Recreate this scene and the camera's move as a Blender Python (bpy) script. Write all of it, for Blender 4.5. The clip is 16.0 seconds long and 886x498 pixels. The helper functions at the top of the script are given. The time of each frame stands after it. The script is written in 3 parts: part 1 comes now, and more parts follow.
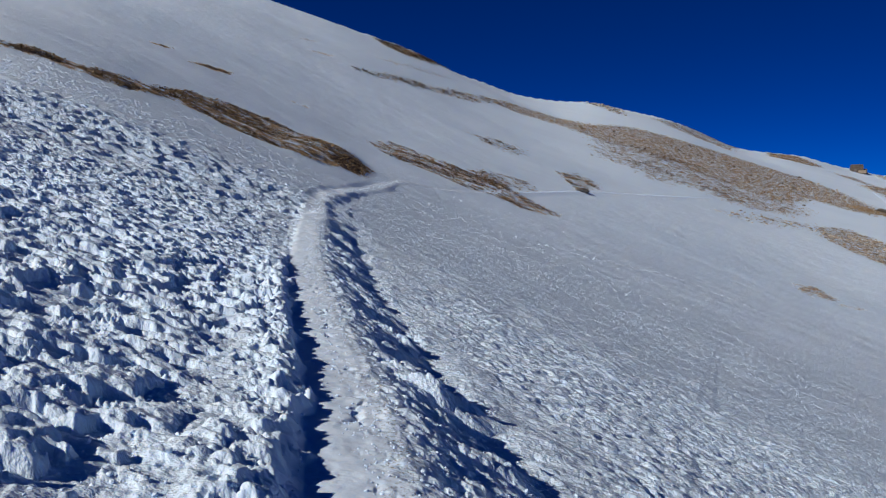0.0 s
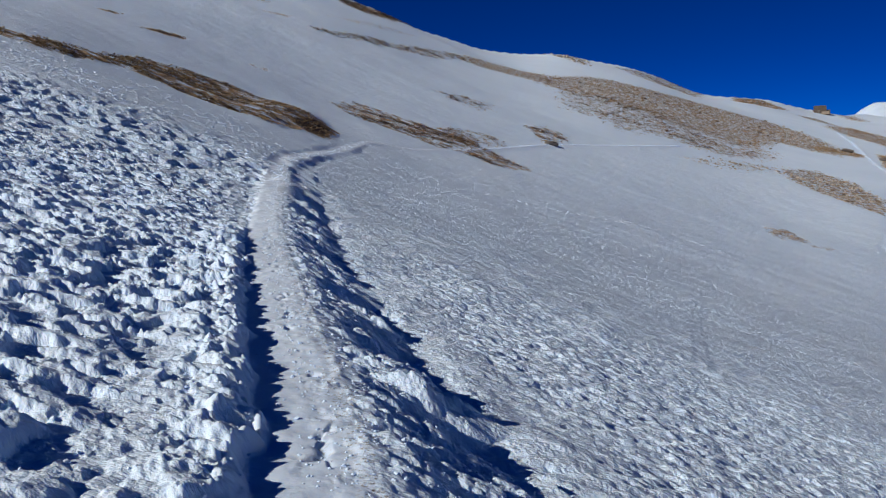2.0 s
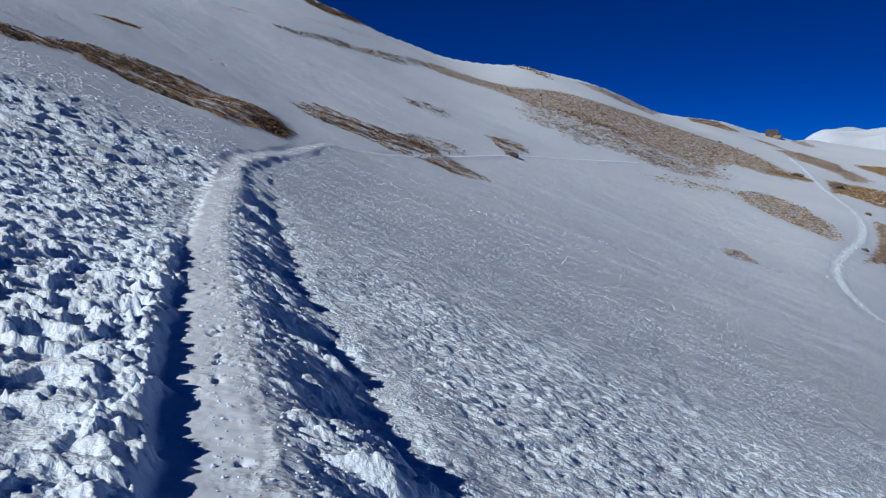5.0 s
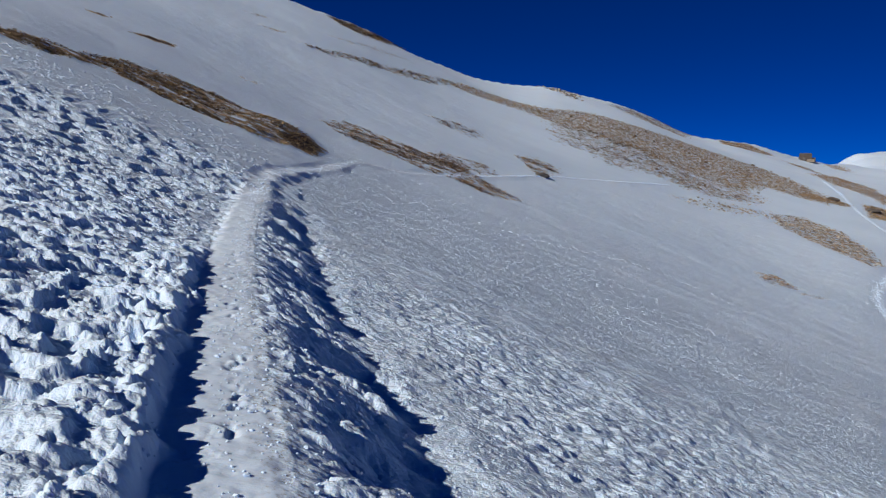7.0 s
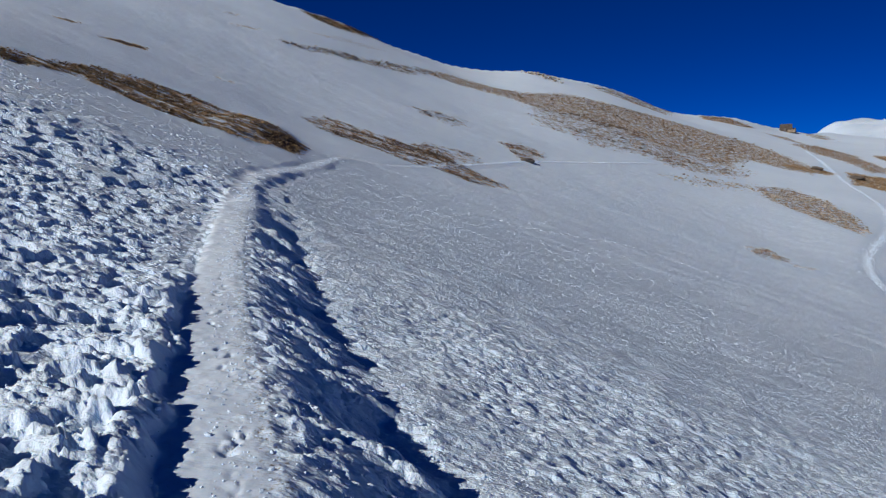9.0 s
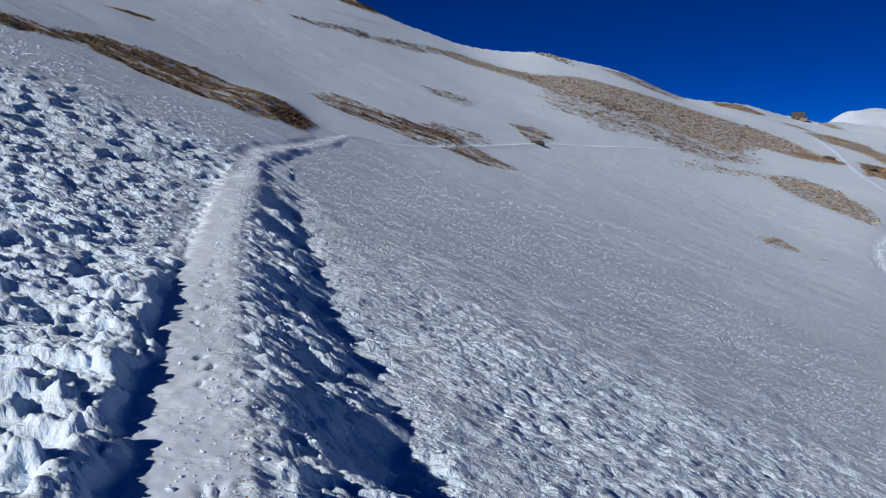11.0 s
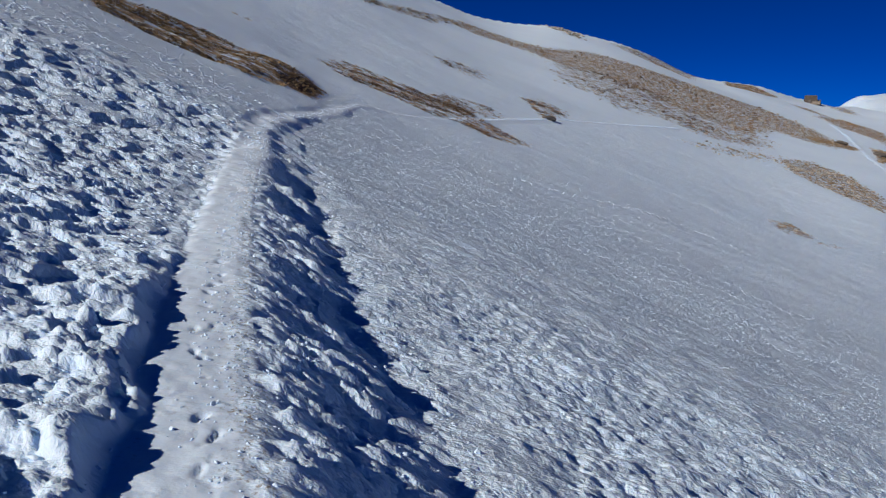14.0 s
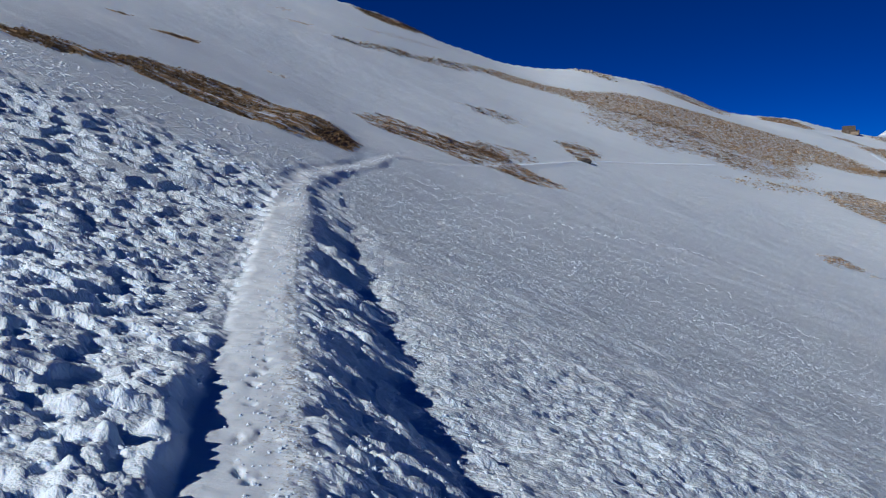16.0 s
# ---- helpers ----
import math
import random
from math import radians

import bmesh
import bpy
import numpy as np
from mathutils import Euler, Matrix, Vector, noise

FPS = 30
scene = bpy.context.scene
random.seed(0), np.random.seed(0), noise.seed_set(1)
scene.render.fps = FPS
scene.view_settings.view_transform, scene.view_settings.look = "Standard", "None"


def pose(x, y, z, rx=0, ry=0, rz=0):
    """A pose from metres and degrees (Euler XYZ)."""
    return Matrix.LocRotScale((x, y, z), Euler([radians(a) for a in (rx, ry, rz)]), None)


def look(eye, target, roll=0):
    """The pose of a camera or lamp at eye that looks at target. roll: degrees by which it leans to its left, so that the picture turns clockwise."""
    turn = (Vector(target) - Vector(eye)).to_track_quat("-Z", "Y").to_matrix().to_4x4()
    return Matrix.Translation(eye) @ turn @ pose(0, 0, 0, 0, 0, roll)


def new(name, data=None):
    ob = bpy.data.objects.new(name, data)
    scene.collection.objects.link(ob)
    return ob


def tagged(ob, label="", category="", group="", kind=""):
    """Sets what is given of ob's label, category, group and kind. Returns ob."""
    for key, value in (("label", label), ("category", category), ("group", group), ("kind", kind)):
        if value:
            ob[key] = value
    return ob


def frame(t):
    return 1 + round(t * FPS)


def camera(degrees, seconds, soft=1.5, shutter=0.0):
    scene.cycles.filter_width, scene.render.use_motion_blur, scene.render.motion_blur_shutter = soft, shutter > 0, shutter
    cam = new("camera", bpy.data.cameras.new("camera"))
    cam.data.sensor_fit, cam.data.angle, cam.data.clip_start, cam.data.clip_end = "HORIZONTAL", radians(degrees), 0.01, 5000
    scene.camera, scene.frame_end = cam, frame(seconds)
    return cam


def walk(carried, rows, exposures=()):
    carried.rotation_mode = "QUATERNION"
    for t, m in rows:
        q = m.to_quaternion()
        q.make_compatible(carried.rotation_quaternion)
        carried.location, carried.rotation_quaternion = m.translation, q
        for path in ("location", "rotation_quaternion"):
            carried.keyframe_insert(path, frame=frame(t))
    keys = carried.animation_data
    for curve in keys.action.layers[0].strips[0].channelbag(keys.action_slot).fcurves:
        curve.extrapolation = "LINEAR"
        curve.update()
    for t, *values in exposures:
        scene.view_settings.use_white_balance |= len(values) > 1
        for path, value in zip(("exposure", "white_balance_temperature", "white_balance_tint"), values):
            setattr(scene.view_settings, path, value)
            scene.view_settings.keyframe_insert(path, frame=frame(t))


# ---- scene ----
cam = camera(58.4, 16.0, soft=1.25)
PATH = [
    (0, (0.020, 0.026, 1.489), (0.0180, 2.0210, 1.3479), 0.16),
    (0.5, (0.062, 0.326, 1.537), (0.0891, 2.3188, 1.3692), -0.71),
    (1, (0.046, 0.701, 1.472), (0.0674, 2.6927, 1.2910), -1.66),
    (1.5, (-0.012, 1.024, 1.488), (0.0169, 3.0089, 1.2441), -4.23),
    (2, (-0.044, 1.419, 1.468), (0.0238, 3.4028, 1.2235), -2.43),
    (2.5, (-0.047, 1.636, 1.446), (0.0838, 3.6168, 1.2028), -0.35),
    (3, (-0.077, 2.012, 1.476), (0.1939, 3.9716, 1.1817), 1.13),
    (3.5, (-0.069, 2.092, 1.496), (0.1978, 4.0527, 1.2051), 3.31),
    (4, (0.020, 2.401, 1.486), (0.2498, 4.3729, 1.2436), 2.28),
    (4.5, (-0.044, 2.631, 1.456), (0.1761, 4.6045, 1.2172), 0.74),
    (5, (-0.147, 2.895, 1.508), (0.0351, 4.8733, 1.2775), 0.25),
    (5.2, (-0.161, 2.966, 1.524), (0.0026, 4.9473, 1.3060), 1.47),
    (7.3, (-0.362, 4.522, 1.309), (-0.2532, 6.5110, 1.1299), 0.85),
    (7.5, (-0.366, 4.706, 1.324), (-0.2516, 6.6932, 1.1289), 1.16),
    (8, (-0.428, 4.948, 1.409), (-0.2788, 6.9300, 1.1866), 0.40),
    (8.5, (-0.523, 5.229, 1.463), (-0.3740, 7.2118, 1.2478), -1.71),
    (8.7, (-0.554, 5.301, 1.481), (-0.4057, 7.2849, 1.2753), -2.33),
    (10.8, (-0.641, 6.480, 1.481), (-0.5110, 8.4608, 1.2367), -1.00),
    (11, (-0.657, 6.555, 1.462), (-0.5257, 8.5344, 1.2079), -0.92),
    (11.5, (-0.666, 6.851, 1.497), (-0.5524, 8.8274, 1.2124), -0.79),
    (12, (-0.802, 7.121, 1.446), (-0.7374, 9.0948, 1.1296), -0.91),
    (12.5, (-0.922, 7.398, 1.520), (-0.8477, 9.3705, 1.1980), 1.03),
    (13, (-0.983, 7.578, 1.469), (-0.8684, 9.5494, 1.1519), 2.53),
    (13.5, (-0.963, 7.926, 1.552), (-0.8471, 9.8988, 1.2443), 2.14),
    (14, (-1.020, 8.122, 1.529), (-0.8969, 10.0919, 1.2061), 0.93),
    (14.5, (-1.131, 8.343, 1.611), (-1.0025, 10.3117, 1.2828), -0.97),
    (15, (-1.120, 8.479, 1.570), (-0.9508, 10.4498, 1.2744), 0.30),
    (15.5, (-1.131, 8.829, 1.631), (-0.9813, 10.8132, 1.4294), -0.36),
    (16, (-1.251, 9.071, 1.580), (-1.2194, 11.0601, 1.3736), -1.53),
]
walk(cam, [(t, look(eye, target, roll)) for t, eye, target, roll in PATH], exposures=[(0, 0.33, 6200, 8), (16, 0.33, 6200, 8)])

# ---- light ----
SUN_ELEV, SUN_TURN = 32.0, -31.0          # degrees; the sun stands to the left, above the hill
to_sun = Vector((-math.cos(radians(SUN_TURN)) * math.cos(radians(SUN_ELEV)),
                 math.sin(radians(SUN_TURN)) * math.cos(radians(SUN_ELEV)), math.sin(radians(SUN_ELEV))))
sun_data = bpy.data.lights.new("sun", "SUN")
sun_data.energy, sun_data.angle, sun_data.color = 5.0, radians(0.55), (1.0, 0.757, 0.58)
sun = new("sun", sun_data)
sun.matrix_world = look(to_sun * 100, (0, 0, 0))

world = bpy.data.worlds.new("sky")
world.use_nodes = True
scene.world = world
wt = world.node_tree
sky = wt.nodes.new("ShaderNodeTexSky")
sky.sky_type, sky.sun_disc = "NISHITA", False
sky.sun_elevation = radians(SUN_ELEV)
sky.sun_rotation = math.atan2(to_sun.x, to_sun.y)
sky.altitude, sky.air_density, sky.dust_density, sky.ozone_density = 4500, 0.5, 0.0, 6.0
deep = wt.nodes.new("ShaderNodeMix")
deep.data_type, deep.blend_type = "RGBA", "MULTIPLY"
deep.inputs[0].default_value, deep.inputs[7].default_value = 1.0, (0.01, 0.325, 0.92, 1.0)
wt.links.new(sky.outputs[0], deep.inputs[6])
wt.links.new(deep.outputs[2], wt.nodes["Background"].inputs["Color"])
wt.nodes["Background"].inputs["Strength"].default_value = 0.041

# ---- materials ----
def material(name):
    m = bpy.data.materials.new(name)
    m.use_nodes = True
    nt = m.node_tree
    return m, nt, nt.nodes["Principled BSDF"]


def node(nt, kind, **inputs):
    n = nt.nodes.new(kind)
    for key, value in inputs.items():
        n.inputs[key.replace("_", " ")].default_value = value
    return n


def noise_at(nt, coords, scale, detail=4.0, rough=0.55, stretch=None):
    if stretch:
        mp = nt.nodes.new("ShaderNodeMapping")
        mp.inputs["Scale"].default_value = stretch
        nt.links.new(coords, mp.inputs["Vector"])
        coords = mp.outputs[0]
    n = node(nt, "ShaderNodeTexNoise", Scale=scale, Detail=detail, Roughness=rough)
    nt.links.new(coords, n.inputs["Vector"])
    return n.outputs["Fac"]


def ramp(nt, fac, stops):
    r = nt.nodes.new("ShaderNodeValToRGB")
    el = r.color_ramp.elements
    el[0].position, el[0].color = stops[0][0], (*stops[0][1], 1)
    el[1].position, el[1].color = stops[-1][0], (*stops[-1][1], 1)
    for p, c in stops[1:-1]:
        e = el.new(p)
        e.color = (*c, 1)
    nt.links.new(fac, r.inputs[0])
    return r.outputs[0]


def math_node(nt, op, a, b, clamp=False):
    n = nt.nodes.new("ShaderNodeMath")
    n.operation, n.use_clamp = op, clamp
    for i, v in enumerate((a, b)):
        if isinstance(v, (int, float)):
            n.inputs[i].default_value = v
        else:
            nt.links.new(v, n.inputs[i])
    return n.outputs[0]


def mix(nt, fac, a, b):
    n = nt.nodes.new("ShaderNodeMix")
    n.data_type = "RGBA"
    for sock, v in ((n.inputs[0], fac), (n.inputs[6], a), (n.inputs[7], b)):
        if isinstance(v, (int, float)):
            sock.default_value = v
        elif isinstance(v, tuple):
            sock.default_value = (*v, 1)
        else:
            nt.links.new(v, sock)
    return n.outputs[2]


def bump(nt, height, strength, distance, under=None):
    n = node(nt, "ShaderNodeBump", Strength=strength, Distance=distance)
    nt.links.new(height, n.inputs["Height"])
    if under:
        nt.links.new(under, n.inputs["Normal"])
    return n.outputs[0]


def snow_material():
    """Wind-packed snow; bare ground and grit show where the sheet's own masks say so."""
    m, nt, bsdf = material("snow_hillside")
    at = nt.nodes.new("ShaderNodeTexCoord").outputs["Object"]
    mask = {}
    for name in ("bare", "grit", "packed", "crust"):
        n = nt.nodes.new("ShaderNodeAttribute")
        n.attribute_name = name
        mask[name] = n.outputs["Fac"]
    broad = noise_at(nt, at, 0.35, 5, stretch=(0.25, 1.0, 0.15))
    fine = noise_at(nt, at, 9.0, 5, 0.6)
    grain = noise_at(nt, at, 55.0, 3, 0.6)
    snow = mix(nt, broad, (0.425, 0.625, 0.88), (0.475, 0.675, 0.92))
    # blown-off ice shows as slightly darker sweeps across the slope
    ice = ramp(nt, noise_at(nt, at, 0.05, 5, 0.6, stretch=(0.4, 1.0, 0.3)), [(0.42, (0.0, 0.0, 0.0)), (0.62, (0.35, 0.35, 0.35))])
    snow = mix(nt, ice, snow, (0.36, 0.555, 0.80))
    # dark flecks painted into the colour for the small shade between crust grains
    grain_shade = noise_at(nt, at, 16.0, 4, 0.75, stretch=(0.6, 1.0, 0.4))
    grain_shade = math_node(nt, "MULTIPLY", math_node(nt, "SUBTRACT", grain_shade, 0.50), 4.0, True)
    snow = mix(nt, math_node(nt, "MULTIPLY", grain_shade, math_node(nt, "MULTIPLY", mask["crust"], 0.75)), snow, (0.25, 0.40, 0.62))
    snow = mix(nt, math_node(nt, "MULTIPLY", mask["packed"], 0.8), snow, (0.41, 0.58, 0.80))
    # grit trodden into the snow along the path
    gm = math_node(nt, "SUBTRACT", noise_at(nt, at, 30.0, 4, 0.7), 0.53)
    gm = math_node(nt, "MULTIPLY", gm, 7.0, True)
    gm = math_node(nt, "MULTIPLY", gm, mask["grit"], True)
    snow = mix(nt, gm, snow, (0.12, 0.105, 0.09))
    # bare ground: dead turf, soil and stones
    sod = noise_at(nt, at, 1.1, 7, 0.75)
    turf = ramp(nt, sod, [(0.36, (0.030, 0.022, 0.014)), (0.46, (0.135, 0.10, 0.052)), (0.55, (0.30, 0.24, 0.135)), (0.66, (0.50, 0.42, 0.27))])
    # the shade of steep banks, painted dark where the bare mask is highest
    bank_shade = math_node(nt, "MULTIPLY", math_node(nt, "SUBTRACT", mask["bare"], 0.87), 14.0, True)
    turf = mix(nt, bank_shade, turf, (0.034, 0.026, 0.019))
    edge = noise_at(nt, at, 1.25, 8, 0.72, stretch=(0.7, 1.0, 0.5))
    bm_ = math_node(nt, "ADD", mask["bare"], math_node(nt, "MULTIPLY", math_node(nt, "SUBTRACT", edge, 0.5), 3.6))
    bm_ = math_node(nt, "MULTIPLY", math_node(nt, "SUBTRACT", bm_, 0.5), 14.0, True)
    bm_ = math_node(nt, "MULTIPLY", bm_, math_node(nt, "MULTIPLY", mask["bare"], 9.0, True))
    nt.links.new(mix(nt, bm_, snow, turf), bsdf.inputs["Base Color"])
    hummock = math_node(nt, "MULTIPLY", math_node(nt, "ADD", sod, noise_at(nt, at, 0.45, 4, 0.6)), bm_)
    rough = math_node(nt, "ADD", 0.50, math_node(nt, "MULTIPLY", fine, 0.25))
    nt.links.new(rough, bsdf.inputs["Roughness"])
    bsdf.inputs["Specular IOR Level"].default_value = 0.35
    # light spreads a few centimetres inside snow
    bsdf.inputs["Subsurface Weight"].default_value = 0.5
    bsdf.inputs["Subsurface Radius"].default_value = (0.6, 0.8, 1.0)
    bsdf.inputs["Subsurface Scale"].default_value = 0.02
    wide = noise_at(nt, at, 5.0, 3, 0.6, stretch=(0.8, 1.0, 0.3))
    crisp = noise_at(nt, at, 38.0, 3, 0.6, stretch=(0.65, 1.0, 0.3))
    loose = math_node(nt, "SUBTRACT", 1.0, math_node(nt, "MULTIPLY", mask["packed"], 0.85))
    flake = noise_at(nt, at, 12.0, 3, 0.65, stretch=(0.85, 1.0, 0.3))
    streak = noise_at(nt, at, 1.7, 1.6, 0.6, stretch=(0.75, 1.0, 0.25))
    drift = noise_at(nt, at, 0.42, 1.5, 0.6, stretch=(0.75, 1.0, 0.25))
    nrm = bump(nt, drift, 0.5, 0.32)
    nrm = bump(nt, hummock, 1.0, 0.55, nrm)
    nrm = bump(nt, streak, 0.8, 0.10, nrm)
    nt.links.new(math_node(nt, "MULTIPLY", loose, mask["crust"]), nrm.node.inputs["Strength"])
    nrm = bump(nt, wide, 0.8, 0.035, nrm)
    nt.links.new(math_node(nt, "MULTIPLY", loose, 0.8), nrm.node.inputs["Strength"])
    nrm = bump(nt, flake, 1.0, 0.065, nrm)
    nt.links.new(math_node(nt, "MULTIPLY", loose, mask["crust"]), nrm.node.inputs["Strength"])
    nrm = bump(nt, crisp, 0.9, 0.032, nrm)
    nt.links.new(math_node(nt, "MULTIPLY", loose, math_node(nt, "ADD", 0.35, math_node(nt, "MULTIPLY", mask["crust"], 0.65))), nrm.node.inputs["Strength"])
    nrm = bump(nt, grain, 0.3, 0.004, nrm)
    nt.links.new(nrm, bsdf.inputs["Normal"])
    return m


def simple_material(name, dark, mid, light, scale, rough=0.9, relief=0.02, patchy=0.55, spread=0.5):
    m, nt, bsdf = material(name)
    at = nt.nodes.new("ShaderNodeTexCoord").outputs["Object"]
    isl = nt.nodes.new("ShaderNodeNewGeometry").outputs["Random Per Island"]
    a = noise_at(nt, at, scale, 5, 0.65)
    v = math_node(nt, "ADD", math_node(nt, "MULTIPLY", a, patchy), math_node(nt, "MULTIPLY", isl, spread))
    v = math_node(nt, "ADD", v, 0.5 - 0.5 * (patchy + spread))
    nt.links.new(ramp(nt, v, [(0.25, dark), (0.5, mid), (0.75, light)]), bsdf.inputs["Base Color"])
    bsdf.inputs["Roughness"].default_value = rough
    nt.links.new(bump(nt, noise_at(nt, at, scale * 6, 4), 0.6, relief), bsdf.inputs["Normal"])
    return m


SNOW = snow_material()
GRASS = simple_material("dead_grass", (0.045, 0.033, 0.02), (0.27, 0.212, 0.115), (0.53, 0.44, 0.265), 0.9, patchy=1.7, spread=0.35)
RUST = simple_material("russet_grass", (0.045, 0.033, 0.024), (0.215, 0.16, 0.10), (0.45, 0.36, 0.24), 0.9, patchy=1.7, spread=0.35)
STONE = simple_material("scree_stone", (0.0624, 0.06, 0.054), (0.195, 0.19, 0.168), (0.359, 0.39, 0.384), 1.2)
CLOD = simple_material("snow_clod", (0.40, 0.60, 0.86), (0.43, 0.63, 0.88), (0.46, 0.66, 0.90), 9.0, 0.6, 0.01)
# ---- the lie of the land ----
def smooth(v, lo, hi):
    u = np.clip((v - lo) / (hi - lo), 0.0, 1.0)
    return u * u * (3 - 2 * u)


# spot heights on the hillside: bearing x/y, distance ahead, slope of the sight line from 1.5 m
SPOTS = [
    (-0.153, 37, -0.0033), (-0.017, 51, -0.0507), (0.066, 40, -0.087), (0.055, 92, -0.010),
    (0.17, 137, 0.006), (0.479, 120, -0.127), (0.388, 76, -0.155), (0.616, 130, -0.127), (0.554, 225, -0.0195),
    (0.236, 236, 0.072), (0.08, 160, 0.060), (-0.088, 110, 0.061), (-0.091, 80, 0.024), (-0.284, 68, 0.0976),
    (-0.379, 60, 0.136), (0.419, 30, -0.266), (0.386, 37.6, -0.231), (0.222, 35, -0.176), (-0.054, 68, 0.0153),
    (0.309, 175, -0.0035), (0.775, 80, -0.271), (0.745, 340, 0.002), (-0.5, 30, 0.125), (-0.5, 55, 0.185),
]
EDGES = [(-0.95, 40, 0.24), (-0.95, 120, 0.32), (-0.95, 300, 0.34), (0.95, 40, -0.44), (0.95, 120, -0.30), (0.95, 300, -0.06), (0.95, 500, 0.0)]
LOOSE = 0.5
# the crest against the sky: bearing, distance, slope of the sight line
CREST = [
    (-0.95, 300, 0.34), (-0.60, 265, 0.335), (-0.207, 260, 0.2378), (-0.131, 265, 0.2119), (-0.061, 275, 0.1866), (0.01, 290, 0.1521),
    (0.08, 315, 0.1245), (0.151, 340, 0.112), (0.186, 350, 0.113), (0.221, 360, 0.106), (0.292, 390, 0.0889),
    (0.364, 420, 0.060), (0.443, 440, 0.0505), (0.507, 460, 0.0325), (0.567, 480, 0.0249), (0.74, 500, 0.012), (0.95, 500, 0.0),
]
FAR_TOP = [(0.50, -0.03), (0.567, 0.0235), (0.585, 0.033), (0.603, 0.0377), (0.651, 0.0364), (0.74, 0.0475), (0.95, 0.055)]
spots = np.array(SPOTS + EDGES + CREST[1:-1])
knots = np.column_stack([spots[:, 0] * 3.0, np.log(spots[:, 1])])


def kernel(p, q):
    d = np.sqrt(((p[:, None, :] - q[None, :, :]) ** 2).sum(2)) + 1e-9
    return d * d * np.log(d)


K = len(knots)
lhs = np.zeros((K + 3, K + 3))
lhs[:K, :K] = kernel(knots, knots) + np.diag(np.where(np.arange(K) < len(SPOTS), LOOSE, 0.002))
lhs[:K, K], lhs[:K, K + 1:] = 1.0, knots
lhs[K:, :K] = lhs[:K, K:].T
SHEET = np.linalg.solve(lhs, np.concatenate([spots[:, 2], np.zeros(3)]))


PATH_LINE = (4.465e-07, -4.666e-05, 0.001777, -0.02835, -0.015, 0.09875)


def path_x(y):
    """The footpath's middle line near the walker."""
    y = np.asarray(y, float)
    return np.polyval(PATH_LINE, np.clip(y, -1, 37)) + 0.1 * np.clip(-1 - y, 0, None) - 0.08 * np.clip(y - 37, 0, None)


def path_z(y):
    return 0.05 * 1.5 * np.log1p(np.exp((np.asarray(y, float) - 10.5) / 1.5)) - 0.03 + 0.05 * np.exp(-((np.asarray(y, float) - 11.5) / 2.8) ** 2)


def cross(s):
    """The hillside across the path: bank, trodden floor, thrown-up fill and the open slope."""
    return np.interp(s, [-200, -30, -7, -2, -0.52, -0.38, 0.14, 0.25, 0.36, 1.08, 1.36, 1.75, 2.2, 3.1, 3.9, 6.9, 30, 200],
                     [62, 11.2, 2.45, 0.64, 0.10, 0.01, -0.03, -0.05, -0.10, -0.56, -0.75, -0.82, -0.97, -1.31, -1.60, -2.86, -12.5, -60])


def macro(x, y):
    """Height of the hillside without its snow relief; x, y: arrays of one shape."""
    x, y = np.asarray(x, float), np.asarray(y, float)
    shape = x.shape
    x, y = x.ravel(), y.ravel()
    s = x - path_x(np.clip(y, -5, 40))
    lift = cross(s)
    near = path_z(np.clip(y, -20, 40)) + lift
    dist = np.maximum(np.maximum(y, np.abs(x) / 0.95), 20.0)
    a = np.clip(x / dist, -0.95, 0.95)
    crest_y = np.interp(a, [c[0] for c in CREST], [c[1] for c in CREST])
    d_in = np.minimum(dist, crest_y)
    b = np.empty_like(a)
    for i in range(0, len(a), 100000):
        q = np.column_stack([a[i:i + 100000] * 3.0, np.log(d_in[i:i + 100000])])
        b[i:i + 100000] = kernel(q, knots) @ SHEET[:K] + SHEET[K] + q @ SHEET[K + 1:]
    far = 1.5 + d_in * b
    over = np.clip(dist - crest_y, 0, None)
    far = np.maximum(far - 0.16 * over - 0.0006 * np.clip(over, 0, 300) ** 2, np.minimum(far, -90.0))
    fine = np.linspace(0.4, 1.0, 241)
    tops = np.convolve(np.pad(np.interp(fine, [c[0] for c in FAR_TOP], [c[1] for c in FAR_TOP]), 6, "edge"), np.ones(13) / 13, "valid")
    top = 1.5 + 1300 * np.interp(a, fine, tops)
    hills = top - 0.13 * (np.sqrt((dist - 1300) ** 2 + 160 ** 2) - 160) + np.where(y > 0, 0, -400)
    hills += 7.0 * np.sin(x / 31.0 + dist / 83.0) * np.sin(dist / 67.0) * smooth(np.abs(dist - 1300), 40, 200)
    far = np.where(dist > 620, np.maximum(far, hills), far)
    w = smooth(dist, 21.0, 40.0)
    return (near * (1 - w) + far * w).reshape(shape)


def rounded(line, times=2):
    """A polyline with its corners cut."""
    pts = [tuple(p) for p in line]
    for _ in range(times):
        out = [pts[0]]
        for (x0, y0), (x1, y1) in zip(pts[:-1], pts[1:]):
            out += [(x0 * 0.75 + x1 * 0.25, y0 * 0.75 + y1 * 0.25), (x0 * 0.25 + x1 * 0.75, y0 * 0.25 + y1 * 0.75)]
        pts = out + [pts[-1]]
    return pts


PATCHES = {}


def patch(name, how, feather, outline):
    """A bare patch in plan: how bare it is, the feathering of its edge in metres, its outline."""
    PATCHES[name] = (outline, how, feather)


